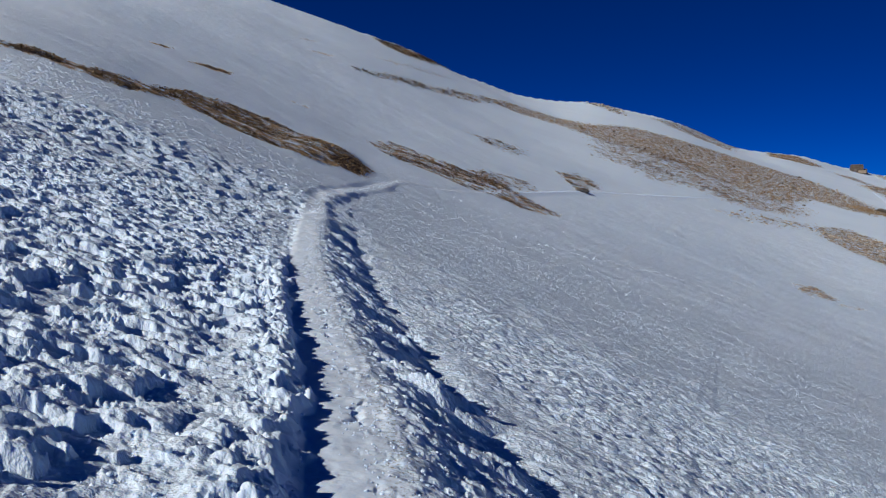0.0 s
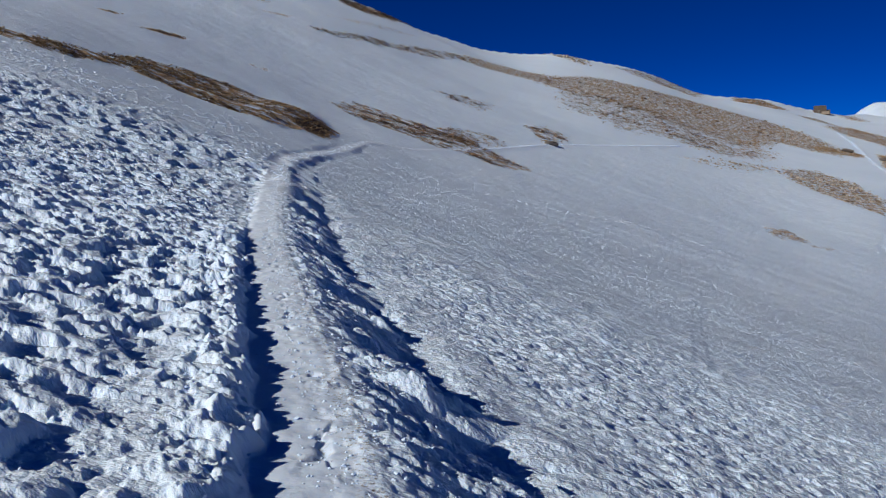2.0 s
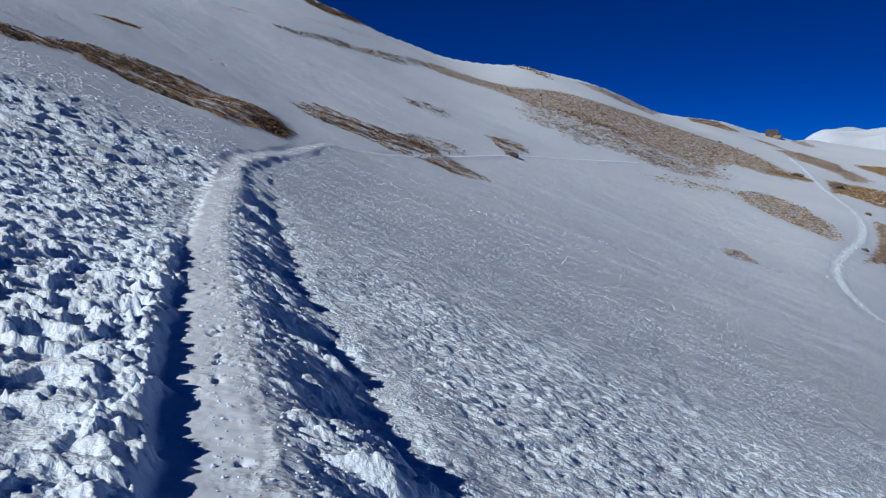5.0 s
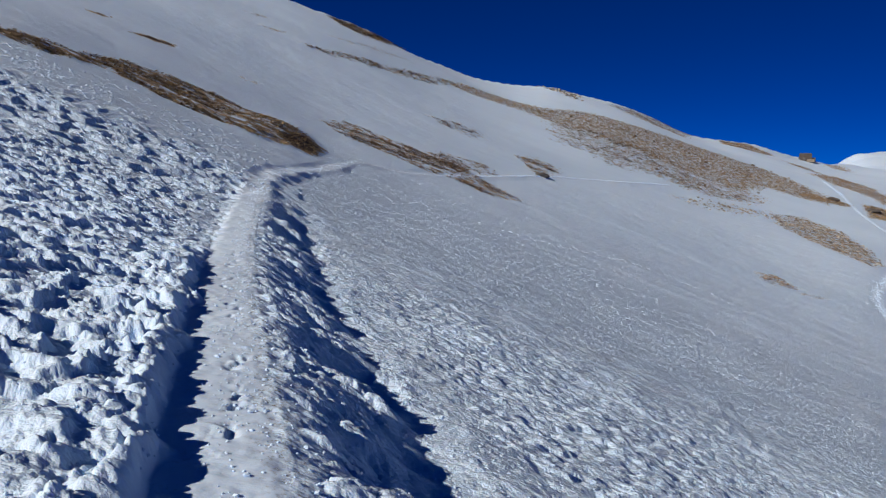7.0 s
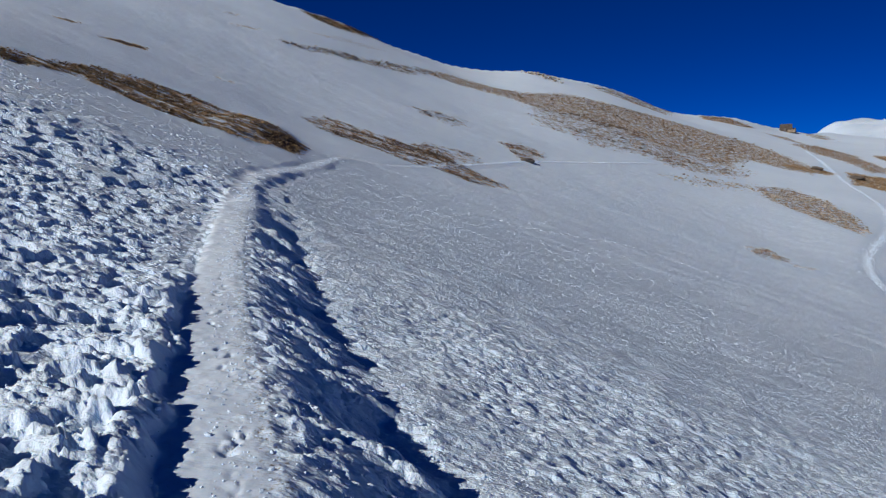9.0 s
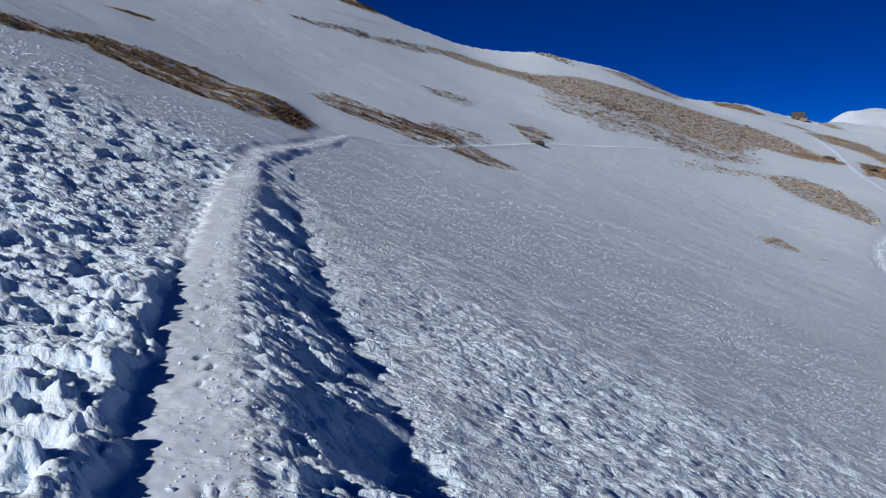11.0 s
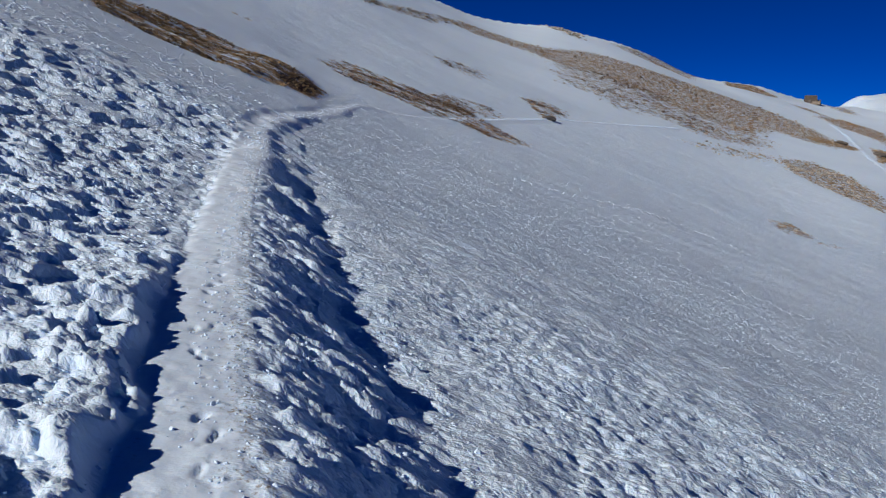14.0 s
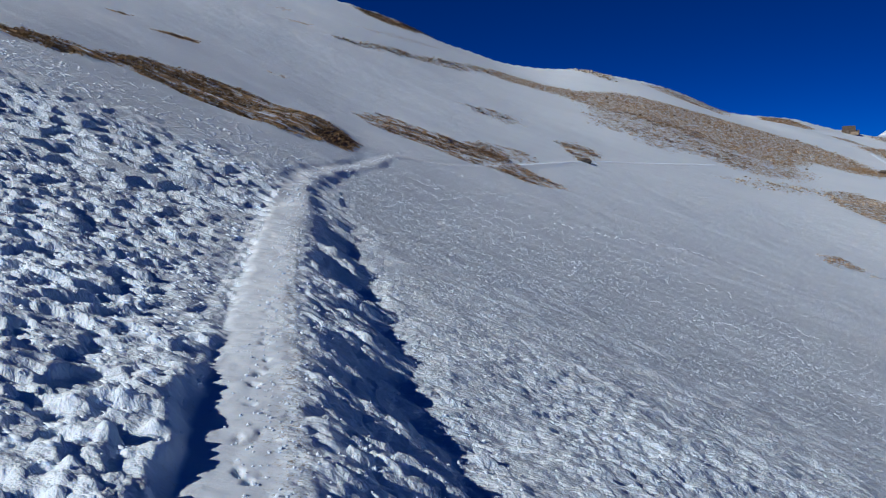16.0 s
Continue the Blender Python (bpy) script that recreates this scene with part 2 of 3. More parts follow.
patch("strip", 0.66, 0.6, [(-28.0, 50.7), (-27.4, 53.8), (-24.9, 54.0), (-24.0, 58.2), (-22.8, 61.6), (-23.5, 73.1), (-21.4, 78.7), (-18.3, 82.0), (-14.1, 81.3), (-11.0, 84.0), (-8.2, 79.3), (-6.6, 75.7), (-6.8, 66.3), (-8.4, 63.6), (-9.6, 59.9), (-12.6, 58.3), (-15.7, 57.5), (-19.0, 59.1), (-20.2, 57.8), (-20.2, 51.7), (-21.7, 48.4), (-24.1, 48.7), (-25.9, 47.0)])
# the next two paint the strip's shaded end and bank dark
patch("strip_end", 0.97, 0.5, [(-10.2, 68.5), (-8.9, 79.5), (-6.9, 76.0), (-6.9, 66.8), (-8.4, 64.0)])
patch("strip_bank", 0.96, 0.5, [(-27.8, 49.6), (-27.2, 52.2), (-24.6, 53.0), (-23.0, 56.0), (-22.4, 54.6), (-24.4, 50.6), (-26.0, 48.2)])
patch("below_strip", 0.54, 0.9, [(-9.9, 101.3), (-7.5, 111.1), (-4.4, 112.2), (0.4, 111.8), (3.5, 111.8), (7.5, 112.5), (11.0, 106.8), (12.9, 103.9), (15.5, 101.3), (12.0, 96.4), (9.1, 95.0), (5.8, 96.5), (2.3, 94.5), (-0.4, 96.2), (-4.5, 96.5), (-7.3, 97.5)])
patch("fringe", 0.42, 1.2, [(1.1, 109.3), (6.3, 120.0), (13.8, 125.4), (13.6, 116.7), (8.9, 109.2), (4.9, 106.2)])
patch("by_boulder", 0.5, 1.5, [(20.9, 147.9), (25.7, 154.7), (29.9, 152.3), (27.0, 141.2), (22.5, 134.7), (21.3, 139.6)])
patch("thin_patch", 0.36, 2, [(5.4, 155.9), (11.0, 165.2), (16.3, 165.7), (17.0, 155.4), (12.6, 149.5), (8.5, 150.8)])
patch("upper_band", 0.46, 2, [(-21.0, 179.9), (-12.0, 198.1), (-0.9, 219.1), (10.8, 240.4), (18.3, 249.0), (10.0, 221.7), (0.6, 206.3), (-10.2, 190.9), (-18.5, 179.5)])
patch("spur_core", 0.62, 3.5, [(10.6, 236.2), (20.7, 258.0), (32.7, 265.9), (47.6, 265.3), (70.4, 289.6), (85.0, 290.0), (104.9, 299.7), (120.8, 296.5), (132.6, 285.3), (137.8, 271.4), (134.6, 244.3), (125.1, 228.3), (116.8, 229.7), (110.1, 236.6), (93.4, 213.7), (83.1, 214.7), (73.8, 219.3), (66.7, 227.1), (55.4, 227.4), (44.0, 226.7), (34.0, 236.0), (22.2, 234.1)])
patch("spur_end", 0.85, 1.2, [(118.0, 237.0), (128.0, 247.0), (136.5, 245.0), (138.5, 238.0), (130.0, 231.0)])
patch("spur_skirt", 0.46, 5, [(40.8, 226.7), (57.3, 235.1), (75.6, 240.0), (91.1, 231.3), (96.0, 219.8), (99.2, 213.0), (84.4, 192.8), (72.1, 186.0), (64.1, 186.2), (58.7, 190.1), (46.9, 181.1), (44.9, 189.1), (37.2, 191.2)])
patch("scree", 0.58, 2, [(86.3, 186.2), (100.1, 194.4), (104.9, 186.0), (102.2, 170.9), (95.5, 154.8), (89.3, 148.0), (85.8, 153.9), (83.0, 163.4), (82.1, 172.6)])
patch("scatter", 0.34, 3, [(56.2, 167.7), (73.4, 181.4), (91.0, 191.6), (82.4, 176.2), (67.9, 167.6), (59.2, 165.2)])
patch("low_patch", 0.46, 0.9, [(49.6, 111.7), (54.1, 115.1), (54.7, 110.4), (54.5, 106.9), (50.8, 106.2), (48.2, 106.2)])
patch("low_patch_tail", 0.42, 0.9, [(54.3, 107.4), (57.4, 107.4), (55.7, 104.5), (52.4, 104.0)])
patch("right_band", 0.82, 1.8, [(147.9, 250.3), (155.5, 250.9), (167.6, 250.2), (171.1, 243.0), (181.6, 243.7), (159.6, 213.6), (153.4, 214.9), (144.5, 218.1), (139.1, 224.1), (133.7, 222.8)])
patch("right_band_top", 0.62, 3.5, [(168.2, 322.7), (197.1, 353.8), (192.6, 319.7), (178.4, 269.9), (161.4, 257.1), (167.9, 282.4), (165.4, 298.7)])
patch("right_upper", 0.85, 2.5, [(209.5, 332.2), (227.4, 336.2), (235.2, 316.9), (213.0, 286.7), (199.1, 286.8), (199.4, 309.8)])
patch("right_bank", 0.74, 1.5, [(125.4, 190.9), (131.2, 190.3), (135.9, 181.4), (117.8, 156.8), (100.9, 145.7), (87.6, 136.6), (101.3, 153.6), (112.3, 168.4)])
patch("crest_left", 0.8, 3, [(-23.6, 265.9), (-16.6, 273.8), (-5.2, 283.0), (0.8, 287.9), (-4.9, 267.7), (-12.1, 258.9), (-18.3, 258.0)])
patch("crest_knob", 0.42, 5, [(58.0, 344.3), (67.9, 351.7), (79.3, 352.5), (71.5, 322.7), (64.5, 333.5)])
patch("crest_mid", 0.47, 4, [(92.1, 358.4), (113.4, 387.7), (136.7, 407.8), (146.4, 394.4), (120.7, 338.1), (104.8, 333.5), (96.6, 346.9)])
patch("crest_right", 0.66, 2.5, [(172.6, 427.3), (191.8, 432.2), (192.6, 404.9), (178.5, 388.1), (168.7, 386.5), (160.1, 392.4)])
patch("crest_right_low", 0.62, 2.5, [(188.1, 387.3), (199.0, 385.5), (190.9, 350.3), (180.4, 341.1), (180.3, 360.4)])
patch("crest_hut", 0.6, 5, [(243.3, 454.9), (262.3, 464.3), (246.4, 421.0), (237.3, 426.1)])
patch("high_a", 0.4, 1.5, [(-37.7, 194.7), (-34.6, 200.1), (-30.7, 202.6), (-32.9, 194.4)])
patch("high_b", 0.6, 1, [(-31.1, 178.4), (-25.9, 188.0), (-25.6, 183.8), (-30.0, 177.2)])
patch("high_c", 0.36, 2.5, [(-20.9, 215.7), (-13.9, 229.1), (-4.5, 246.4), (4.7, 255.9), (-2.7, 238.6), (-13.4, 221.7)])
# left_a and left_b paint the shade of steep banks dark
patch("left_a", 0.98, 0.35, [(-38.4, 104.5), (-38.0, 108.0), (-36.8, 109.5), (-36.7, 105.5)])
patch("left_b", 0.97, 0.5, [(-32.0, 99.8), (-31.7, 107.1), (-29.0, 110.1), (-28.5, 106.4), (-30.1, 103.0)])
patch("left_c", 0.5, 0.6, [(-20.9, 108.3), (-18.6, 110.9), (-18.3, 107.5), (-20.0, 106.8)])

# trodden ways and old tracks in plan
TRAIL = rounded([(path_x(16.0), 16), (path_x(24.0), 24), (path_x(31.0), 31), (-6.0, 40.4), (-6.0, 47.8), (-5.7, 55.3), (-4.8, 70.4), (-4.1, 78.7), (-2.6, 81.0), (-0.6, 83.6), (3.7, 94.2), (13.1, 115.5), (23.7, 135.9), (36.2, 152.2), (53.6, 173.4), (61.2, 181.4)])
FAR_TRAIL = rounded([(164.2, 303.3), (148.4, 264.0), (133.6, 229.1), (129.0, 213.5), (124.0, 196.9), (117.4, 181.2), (100.8, 157.5), (82.4, 134.7), (72.4, 119.8), (66.4, 107.6), (61.9, 93.7), (63.4, 83.9)])
OLD_TRACK = rounded([(48.5, 112.0), (31.3, 78.5), (20.9, 57.6), (13.2, 38.8), (7.2, 21.8), (4.6, 14.2), (3.0, 9.2), (2.3, 7.3)])
CROSS_TRACK = rounded([(47.9, 95.9), (34.9, 77.7), (29.3, 74.9)])
RIDGE_A = rounded([(5.9, 68.8), (12.0, 71.6), (18.5, 77.3), (25.4, 83.5), (29.6, 81.6), (31.3, 78.5)])
RIDGE_B = rounded([(0.2, 20.4), (1.6, 18.5), (2.8, 16.5), (4.3, 15.8)])


# ---- relief ----
LATTICE = np.random.RandomState(7).rand(512, 512).astype(np.float32)


def value_noise(x, y, seed):
    """Smooth noise of unit wavelength, -1 to 1."""
    x, y = x + seed * 37.31, y + seed * 17.77
    xi, yi = np.floor(x).astype(np.int64), np.floor(y).astype(np.int64)
    fx, fy = x - xi, y - yi
    fx, fy = fx * fx * fx * (fx * (fx * 6 - 15) + 10), fy * fy * fy * (fy * (fy * 6 - 15) + 10)
    x0, x1, y0, y1 = xi % 512, (xi + 1) % 512, yi % 512, (yi + 1) % 512
    a = LATTICE[y0, x0] * (1 - fx) + LATTICE[y0, x1] * fx
    b = LATTICE[y1, x0] * (1 - fx) + LATTICE[y1, x1] * fx
    return (a * (1 - fy) + b * fy) * 2 - 1


def turned(x, y, deg):
    c, s = math.cos(radians(deg)), math.sin(radians(deg))
    return x * c + y * s, -x * s + y * c


def layered(x, y, wave, octaves, seed, gain=0.5, long_x=1.0, spacing=None):
    """Noise in octaves from the wavelength wave down; octaves finer than the sheet's spacing fade out."""
    out, amp, w = np.zeros_like(x), 1.0, wave
    for i in range(octaves):
        u, v = turned(x / long_x, y, 31.0 * i if long_x == 1.0 else 9.0 * (i % 2))
        n = value_noise(u / w, v / w, seed + i)
        out += amp * (n if spacing is None else n * (1 - smooth(spacing / w, 0.25, 0.5)))
        amp, w = amp * gain, w * 0.5
    return out


def clumps(x, y, wave, seed, gap, octaves=2, gain=0.55, long_x=1.0):
    """Rounded heads with sharp creases between them, about 0 on average."""
    out, amp, w = np.zeros_like(x), 1.0, wave
    for i in range(octaves):
        u, v = turned(x / long_x, y, 37.0 * i if long_x == 1.0 else 11.0 * (i % 2))
        out += amp * (2.4 * np.abs(value_noise(u / w, v / w, seed + 3 * i)) - 0.8) * (1 - smooth(gap / w, 0.3, 0.6))
        amp, w = amp * gain, w * 0.5
    return out


def chunks(x, y, wave, seed, gap, long_x=1.0):
    """Broken pieces of crust: cells that stand at uneven heights, domed, with gaps between them."""
    u, v = x / (wave * long_x) + seed * 5.3, y / wave + seed * 3.1
    ui, vi = np.floor(u).astype(np.int64), np.floor(v).astype(np.int64)
    best, tall = np.full(len(u), 9.0), np.zeros(len(u))
    for di in (-1, 0, 1):
        for dj in (-1, 0, 1):
            a, b = ui + di, vi + dj
            d = (u - a - 0.1 - 0.8 * LATTICE[b % 512, a % 512]) ** 2 + (v - b - 0.1 - 0.8 * LATTICE[(b + 91) % 512, (a + 57) % 512]) ** 2
            d /= (0.7 + 0.6 * LATTICE[(b + 23) % 512, (a + 11) % 512]) ** 2
            near = d < best
            best = np.where(near, d, best)
            tall = np.where(near, LATTICE[(b + 7) % 512, (a + 201) % 512], tall)
    dome = np.sqrt(np.clip(1 - best / 0.62, 0, 1))
    return (dome * (0.35 + 0.9 * tall) - 0.45) * (1 - smooth(gap / wave, 0.3, 0.6))


def outline_depth(x, y, outline):
    """How far inside the outline (plan) a place lies; minus: outside."""
    pts = np.array(outline, float)
    inside, best = np.zeros(len(x), bool), np.full(len(x), 1e9)
    for (x0, y0), (x1, y1) in zip(pts, np.roll(pts, -1, 0)):
        dx, dy = x1 - x0, y1 - y0
        t = np.clip(((x - x0) * dx + (y - y0) * dy) / (dx * dx + dy * dy + 1e-9), 0, 1)
        best = np.minimum(best, np.hypot(x - x0 - t * dx, y - y0 - t * dy))
        cross = (y0 > y) != (y1 > y)
        with np.errstate(divide="ignore", invalid="ignore"):
            inside ^= cross & (x < (x1 - x0) * (y - y0) / (y1 - y0 + 1e-12) + x0)
    return np.where(inside, best, -best)


def line_near(x, y, line):
    """Distance from a plan polyline, the nearest place on it, and on which side (plus: right of its run)."""
    best = np.full(len(x), 1e9)
    nx, ny, side = np.zeros_like(x), np.zeros_like(x), np.zeros_like(x)
    for (x0, y0), (x1, y1) in zip(line[:-1], line[1:]):
        dx, dy = x1 - x0, y1 - y0
        t = np.clip(((x - x0) * dx + (y - y0) * dy) / (dx * dx + dy * dy), 0, 1)
        qx, qy = x0 + t * dx, y0 + t * dy
        d = np.hypot(x - qx, y - qy)
        near = d < best
        best = np.where(near, d, best)
        nx, ny = np.where(near, qx, nx), np.where(near, qy, ny)
        side = np.where(near, np.sign((x - qx) * dy - (y - qy) * dx), side)
    return best, nx, ny, side


FAN_X, FAN_Y = 0.0, -5.0


def row_gap(r):
    """Distance between the sheet's rows at the radius r."""
    return 0.0185 + 0.0065 * np.clip(r - 22, 0, 25) + 0.016 * np.clip(r - 47, 0, None)


def spacing_at(x, y):
    r = np.hypot(x - FAN_X, y - FAN_Y)
    gap = np.maximum(0.016, np.maximum(0.0011 * r, 0.85 * row_gap(r)))
    # coarse behind and beside the walker
    ang = np.degrees(np.arctan2(x - FAN_X, y - FAN_Y))
    aside = smooth(np.maximum(-30.8 - ang, ang - 41.8), -0.2, 0.2)
    return np.maximum(gap, np.maximum(0.5 * (1 - smooth(r, 7.3, 8.1)), aside * 0.055 * r))


def ground(x, y):
    """Height, and how bare, gritty, trodden and flaked the ground is, at plan places (1-D arrays)."""
    z = macro(x, y)
    gap = spacing_at(x, y)
    s = x - path_x(y)
    dist = np.hypot(x, y)
    close = 1 - smooth(y, 34, 46)
    # the strip of turf ends in a hump with a steep far side
    z += 0.85 * np.exp(-((x + 11.0) / 2.6) ** 2 - ((y - 75.0) / 9.0) ** 2)
    # wide swells and wind streaks down the fall line
    z += 0.16 * layered(x, y, 17.0, 3, 3) * smooth(dist, 30, 70)
    z += 0.9 * layered(x, y, 70.0, 3, 5) * smooth(dist, 130, 220) * (1 - smooth(dist, 600, 900))
    z += (0.05 + 0.05 * smooth(dist, 50, 100)) * layered(x, y, 2.0, 4, 9, 0.66, 2.2, gap) * smooth(dist, 12, 40)
    z += 0.045 * layered(x, y, 0.6, 3, 19, 0.65, 2.0, gap) * smooth(s, 2.0, 4.0) * smooth(dist, 8, 16) * (1 - smooth(dist, 60, 110))
    z += 5.0 * layered(x, y, 110.0, 3, 7, 0.6) * smooth(dist, 900, 1100)
    # the path's line wanders a little; its edges are ragged
    wob = s + 0.045 * layered(x, y, 1.9, 2, 21, 0.5) + 0.035 * layered(x, y, 0.30, 2, 25, 0.6, 1.0, gap)
    on_path = smooth(wob, -0.42, -0.36) * (1 - smooth(wob, 0.09, 0.25)) * close
    wx = x + 0.022 * layered(x, y, 0.12, 2, 101, 0.6, 1.0, gap)
    wy = y + 0.022 * layered(x, y, 0.12, 2, 104, 0.6, 1.0, gap)
    wide_x, wide_y = x + 0.07 * layered(x, y, 0.4, 2, 107, 0.5, 1.0, gap), y + 0.07 * layered(x, y, 0.4, 2, 109, 0.5, 1.0, gap)
    # left of it: trampled, broken crust with holes, coarse near the path and finer uphill
    bay = wob + 0.07 * layered(x, y, 0.50, 3, 49, 0.6, 1.0, gap)
    left = smooth(-bay, 0.37, 0.45) * (1 - 0.45 * smooth(-s, 8.0, 20.0)) * (1 - 0.5 * smooth(y, 35, 60)) * (1 - smooth(-s, 20, 38)) * (1 - smooth(y, 50, 75))
    lane = np.exp(-((s + 0.84 + 0.10 * value_noise(y / 3.0, y * 0, 4)) / 0.33) ** 2) * smooth(value_noise(y / 4.0, y * 0, 14), -0.8, -0.1)
    hollow = layered(wide_x, wide_y, 0.34, 1, 31, 0.6, 1.0, gap)
    # boot holes and sun cups: steep on the sunward side, running out gently on the other
    holes = np.zeros_like(x)
    idx = np.where(left > 0.02)[0]
    for wave, deep, first, last, lo, hi, seed in ((0.085, 0.030, 0.000, 0.034, -0.15, 0.35, 46), (0.13, 0.048, 0.022, 0.048, -0.15, 0.30, 47),
                                                  (0.165, 0.095, 0.000, 0.070, -0.14, 0.26, 33), (0.30, 0.150, 0.040, 0.16, -0.18, 0.22, 39)):
        weight = (1 - smooth(gap[idx], 0.6 * last, last)) * (smooth(gap[idx], first, 1.6 * first) if first else 1.0)
        on = idx[weight > 0.01]
        weight = weight[weight > 0.01]
        cup = np.zeros(len(on))
        for k in range(4):
            px, py = wx[on] - 0.30 * wave * k, wy[on]
            pit = layered(px, py, wave, 2 if wave < 0.15 else 3, seed, 0.5, 1.0, gap[on])
            pit += 0.50 * value_noise(px / (3.6 * wave), py / (3.2 * wave), seed + 4)
            cup = np.maximum(cup, smooth(pit, lo, hi) * (1 - 0.22 * k))
        holes[on] = np.maximum(holes[on], deep * weight * cup) + 0.35 * np.minimum(holes[on], deep * weight * cup)
    rough = 0.012 * hollow - holes * (1 - 0.62 * lane)
    idx = np.where((left > 0.02) & (gap < 0.08))[0]
    broken = np.zeros_like(x)
    broken[idx] = 0.010 * chunks(wx[idx], wy[idx], 0.090, 2, gap[idx], 1.2) + 0.006 * chunks(wx[idx] + 0.4 * wy[idx], wy[idx], 0.055, 5, gap[idx])
    for wave, high, lo, seed in ((0.17, 0.018, 0.02, 11), (0.34, 0.045, 0.05, 12)):
        idx = np.where((left > 0.02) & (gap > lo) & (gap < 0.6 * wave))[0]
        broken[idx] += high * smooth(gap[idx], lo, 2 * lo) * chunks(wx[idx], wy[idx], wave, seed, gap[idx], 1.3)
    rough += broken * (1 - 0.6 * np.clip(holes / 0.09, 0, 1)) + 0.009 * clumps(wx, wy, 0.12, 43, gap, 3, 0.6)
    z += left * (1 - 0.30 * lane) * rough * (0.5 + 0.5 * smooth(-bay, 0.46, 0.62))
    z -= left * lane * 0.02
    # farther on the bank runs out level with the path
    z -= 0.09 * smooth(-wob, 0.26, 0.60) * np.exp(-np.clip(-s - 0.3, 0, None) / 5.0) * smooth(y, 13, 19) * (1 - smooth(y, 26, 34))
    # a crumbling lip on the uphill side, broken into bays
    lip = smooth(-bay, 0.36, 0.46) * (1 - smooth(-bay, 0.55, 1.10)) * close * (1 - smooth(y, 12, 18))
    z += lip * (0.110 + 0.040 * layered(x, y, 0.5, 2, 51, 0.6, 1.0, gap) + 0.020 * clumps(wx, wy, 0.11, 53, gap, 2))
    # thrown-up rim and loose fill on the downhill side, lying in lobes with smooth scoops below them
    lobe = 0.20 * layered(x * 0.4, y, 0.95, 2, 61, 0.6, 1.0, gap) + 0.10 * layered(x * 0.5, y, 0.28, 2, 62, 0.6, 1.0, gap)
    lobe += 0.03
    z += (cross(s + lobe) - cross(s)) * smooth(s, 0.42, 0.95) * (1 - smooth(s, 1.7, 2.6)) * close
    fill = (0.35 * smooth(wob, 0.13, 0.23) + 0.65 * smooth(wob, 0.27, 0.45)) * (1 - 0.7 * smooth(s + lobe, 1.0, 1.25) * (1 - smooth(s + lobe, 1.5, 1.8))) * (1 - smooth(s, 1.35, 2.1)) * close
    idx = np.where((fill > 0.02) & (gap < 0.08))[0]
    z[idx] += fill[idx] * (0.060 * chunks(wx[idx], wy[idx], 0.105, 8, gap[idx], 1.8) + 0.014 * chunks(wx[idx], wy[idx] - 0.3 * wx[idx], 0.048, 9, gap[idx], 1.6))
    for wave, high, lo, seed in ((0.14, 0.055, 0.02, 13), (0.26, 0.085, 0.045, 14)):
        idx = np.where((fill > 0.02) & (gap > lo) & (gap < 0.6 * wave))[0]
        z[idx] += fill[idx] * high * smooth(gap[idx], lo, 2 * lo) * chunks(wx[idx], wy[idx], wave, seed, gap[idx], 1.9)
    z += fill * (0.030 * layered(wx, wy, 0.15, 2, 63, 0.6, 2.2, gap) + 0.010 * clumps(x, y, 0.06, 65, gap, 2, 0.6, 1.5))
    # open slope: fine wind crust drawn out down the slope
    crust = smooth(s, 1.4, 2.8) * (1 - smooth(dist, 60, 120))
    z += crust * (0.030 * layered(wx, wy, 0.075, 2, 71, 0.6, 1.5, gap) + 0.008 * clumps(wx, wy, 0.075, 73, gap, 1, 0.6, 1.5))
    z += crust * (0.014 + 0.014 * smooth(dist, 14, 24)) * layered(x, y, 0.22, 3, 75, 0.65, 1.8, gap)
    # trodden floor of the path with boot pits along its middle
    z += on_path * (0.005 * layered(x, y, 0.12, 3, 81, 0.6, 1.0, gap) + 0.012 * layered(x, y, 0.7, 2, 83, 0.5, 1.0, gap))
    seam = wob + 0.01 + 0.05 * layered(y, y * 0, 0.4, 3, 84, 0.6)
    boot = np.exp(-(seam / 0.045) ** 2) * smooth(layered(wx, wy * 0.5, 0.055, 2, 85, 0.6, 1.0, gap), -0.05, 0.35)
    boot *= smooth(value_noise(y / 0.25, y * 0, 12), -0.3, 0.25) * (1 - smooth(gap, 0.05, 0.09))
    z -= on_path * 0.034 * boot
    idx = np.where((on_path > 0.02) & (gap > 0.02) & (gap < 0.18))[0]
    z[idx] += on_path[idx] * smooth(gap[idx], 0.02, 0.04) * (0.012 * chunks(wx[idx], wy[idx], 0.16, 15, gap[idx], 1.2) + 0.012 * chunks(wx[idx], wy[idx], 0.30, 16, gap[idx], 1.0))
    crumbs = smooth(layered(x, y, 0.22, 3, 87, 0.6, 1.0, gap), 0.15, 0.6) * (0.35 + 0.65 * smooth(wob, -0.05, 0.2))
    z += on_path * crumbs * 0.008 * clumps(wx, wy, 0.055, 88, gap, 2)
    grit = 0.04 * on_path + 1.0 * np.exp(-((wob - 0.21) / 0.11) ** 2) * close + 0.9 * on_path * boot + 0.6 * on_path * crumbs + 0.12 * left * lane + 0.08 * fill
    packed = on_path * (1 - 0.6 * crumbs)
    # benches of the two trails
    for line, half, start, most in ((TRAIL, 0.36, 20.0, 0.8), (FAR_TRAIL, 0.46, 0.0, 0.22)):
        box = np.array(line)
        near = (x > box[:, 0].min() - 4) & (x < box[:, 0].max() + 4) & (y > box[:, 1].min() - 4) & (y < box[:, 1].max() + 4)
        idx = np.where(near)[0]
        d, nx, ny, side = line_near(x[idx], y[idx], line)
        keep = d < 3.5
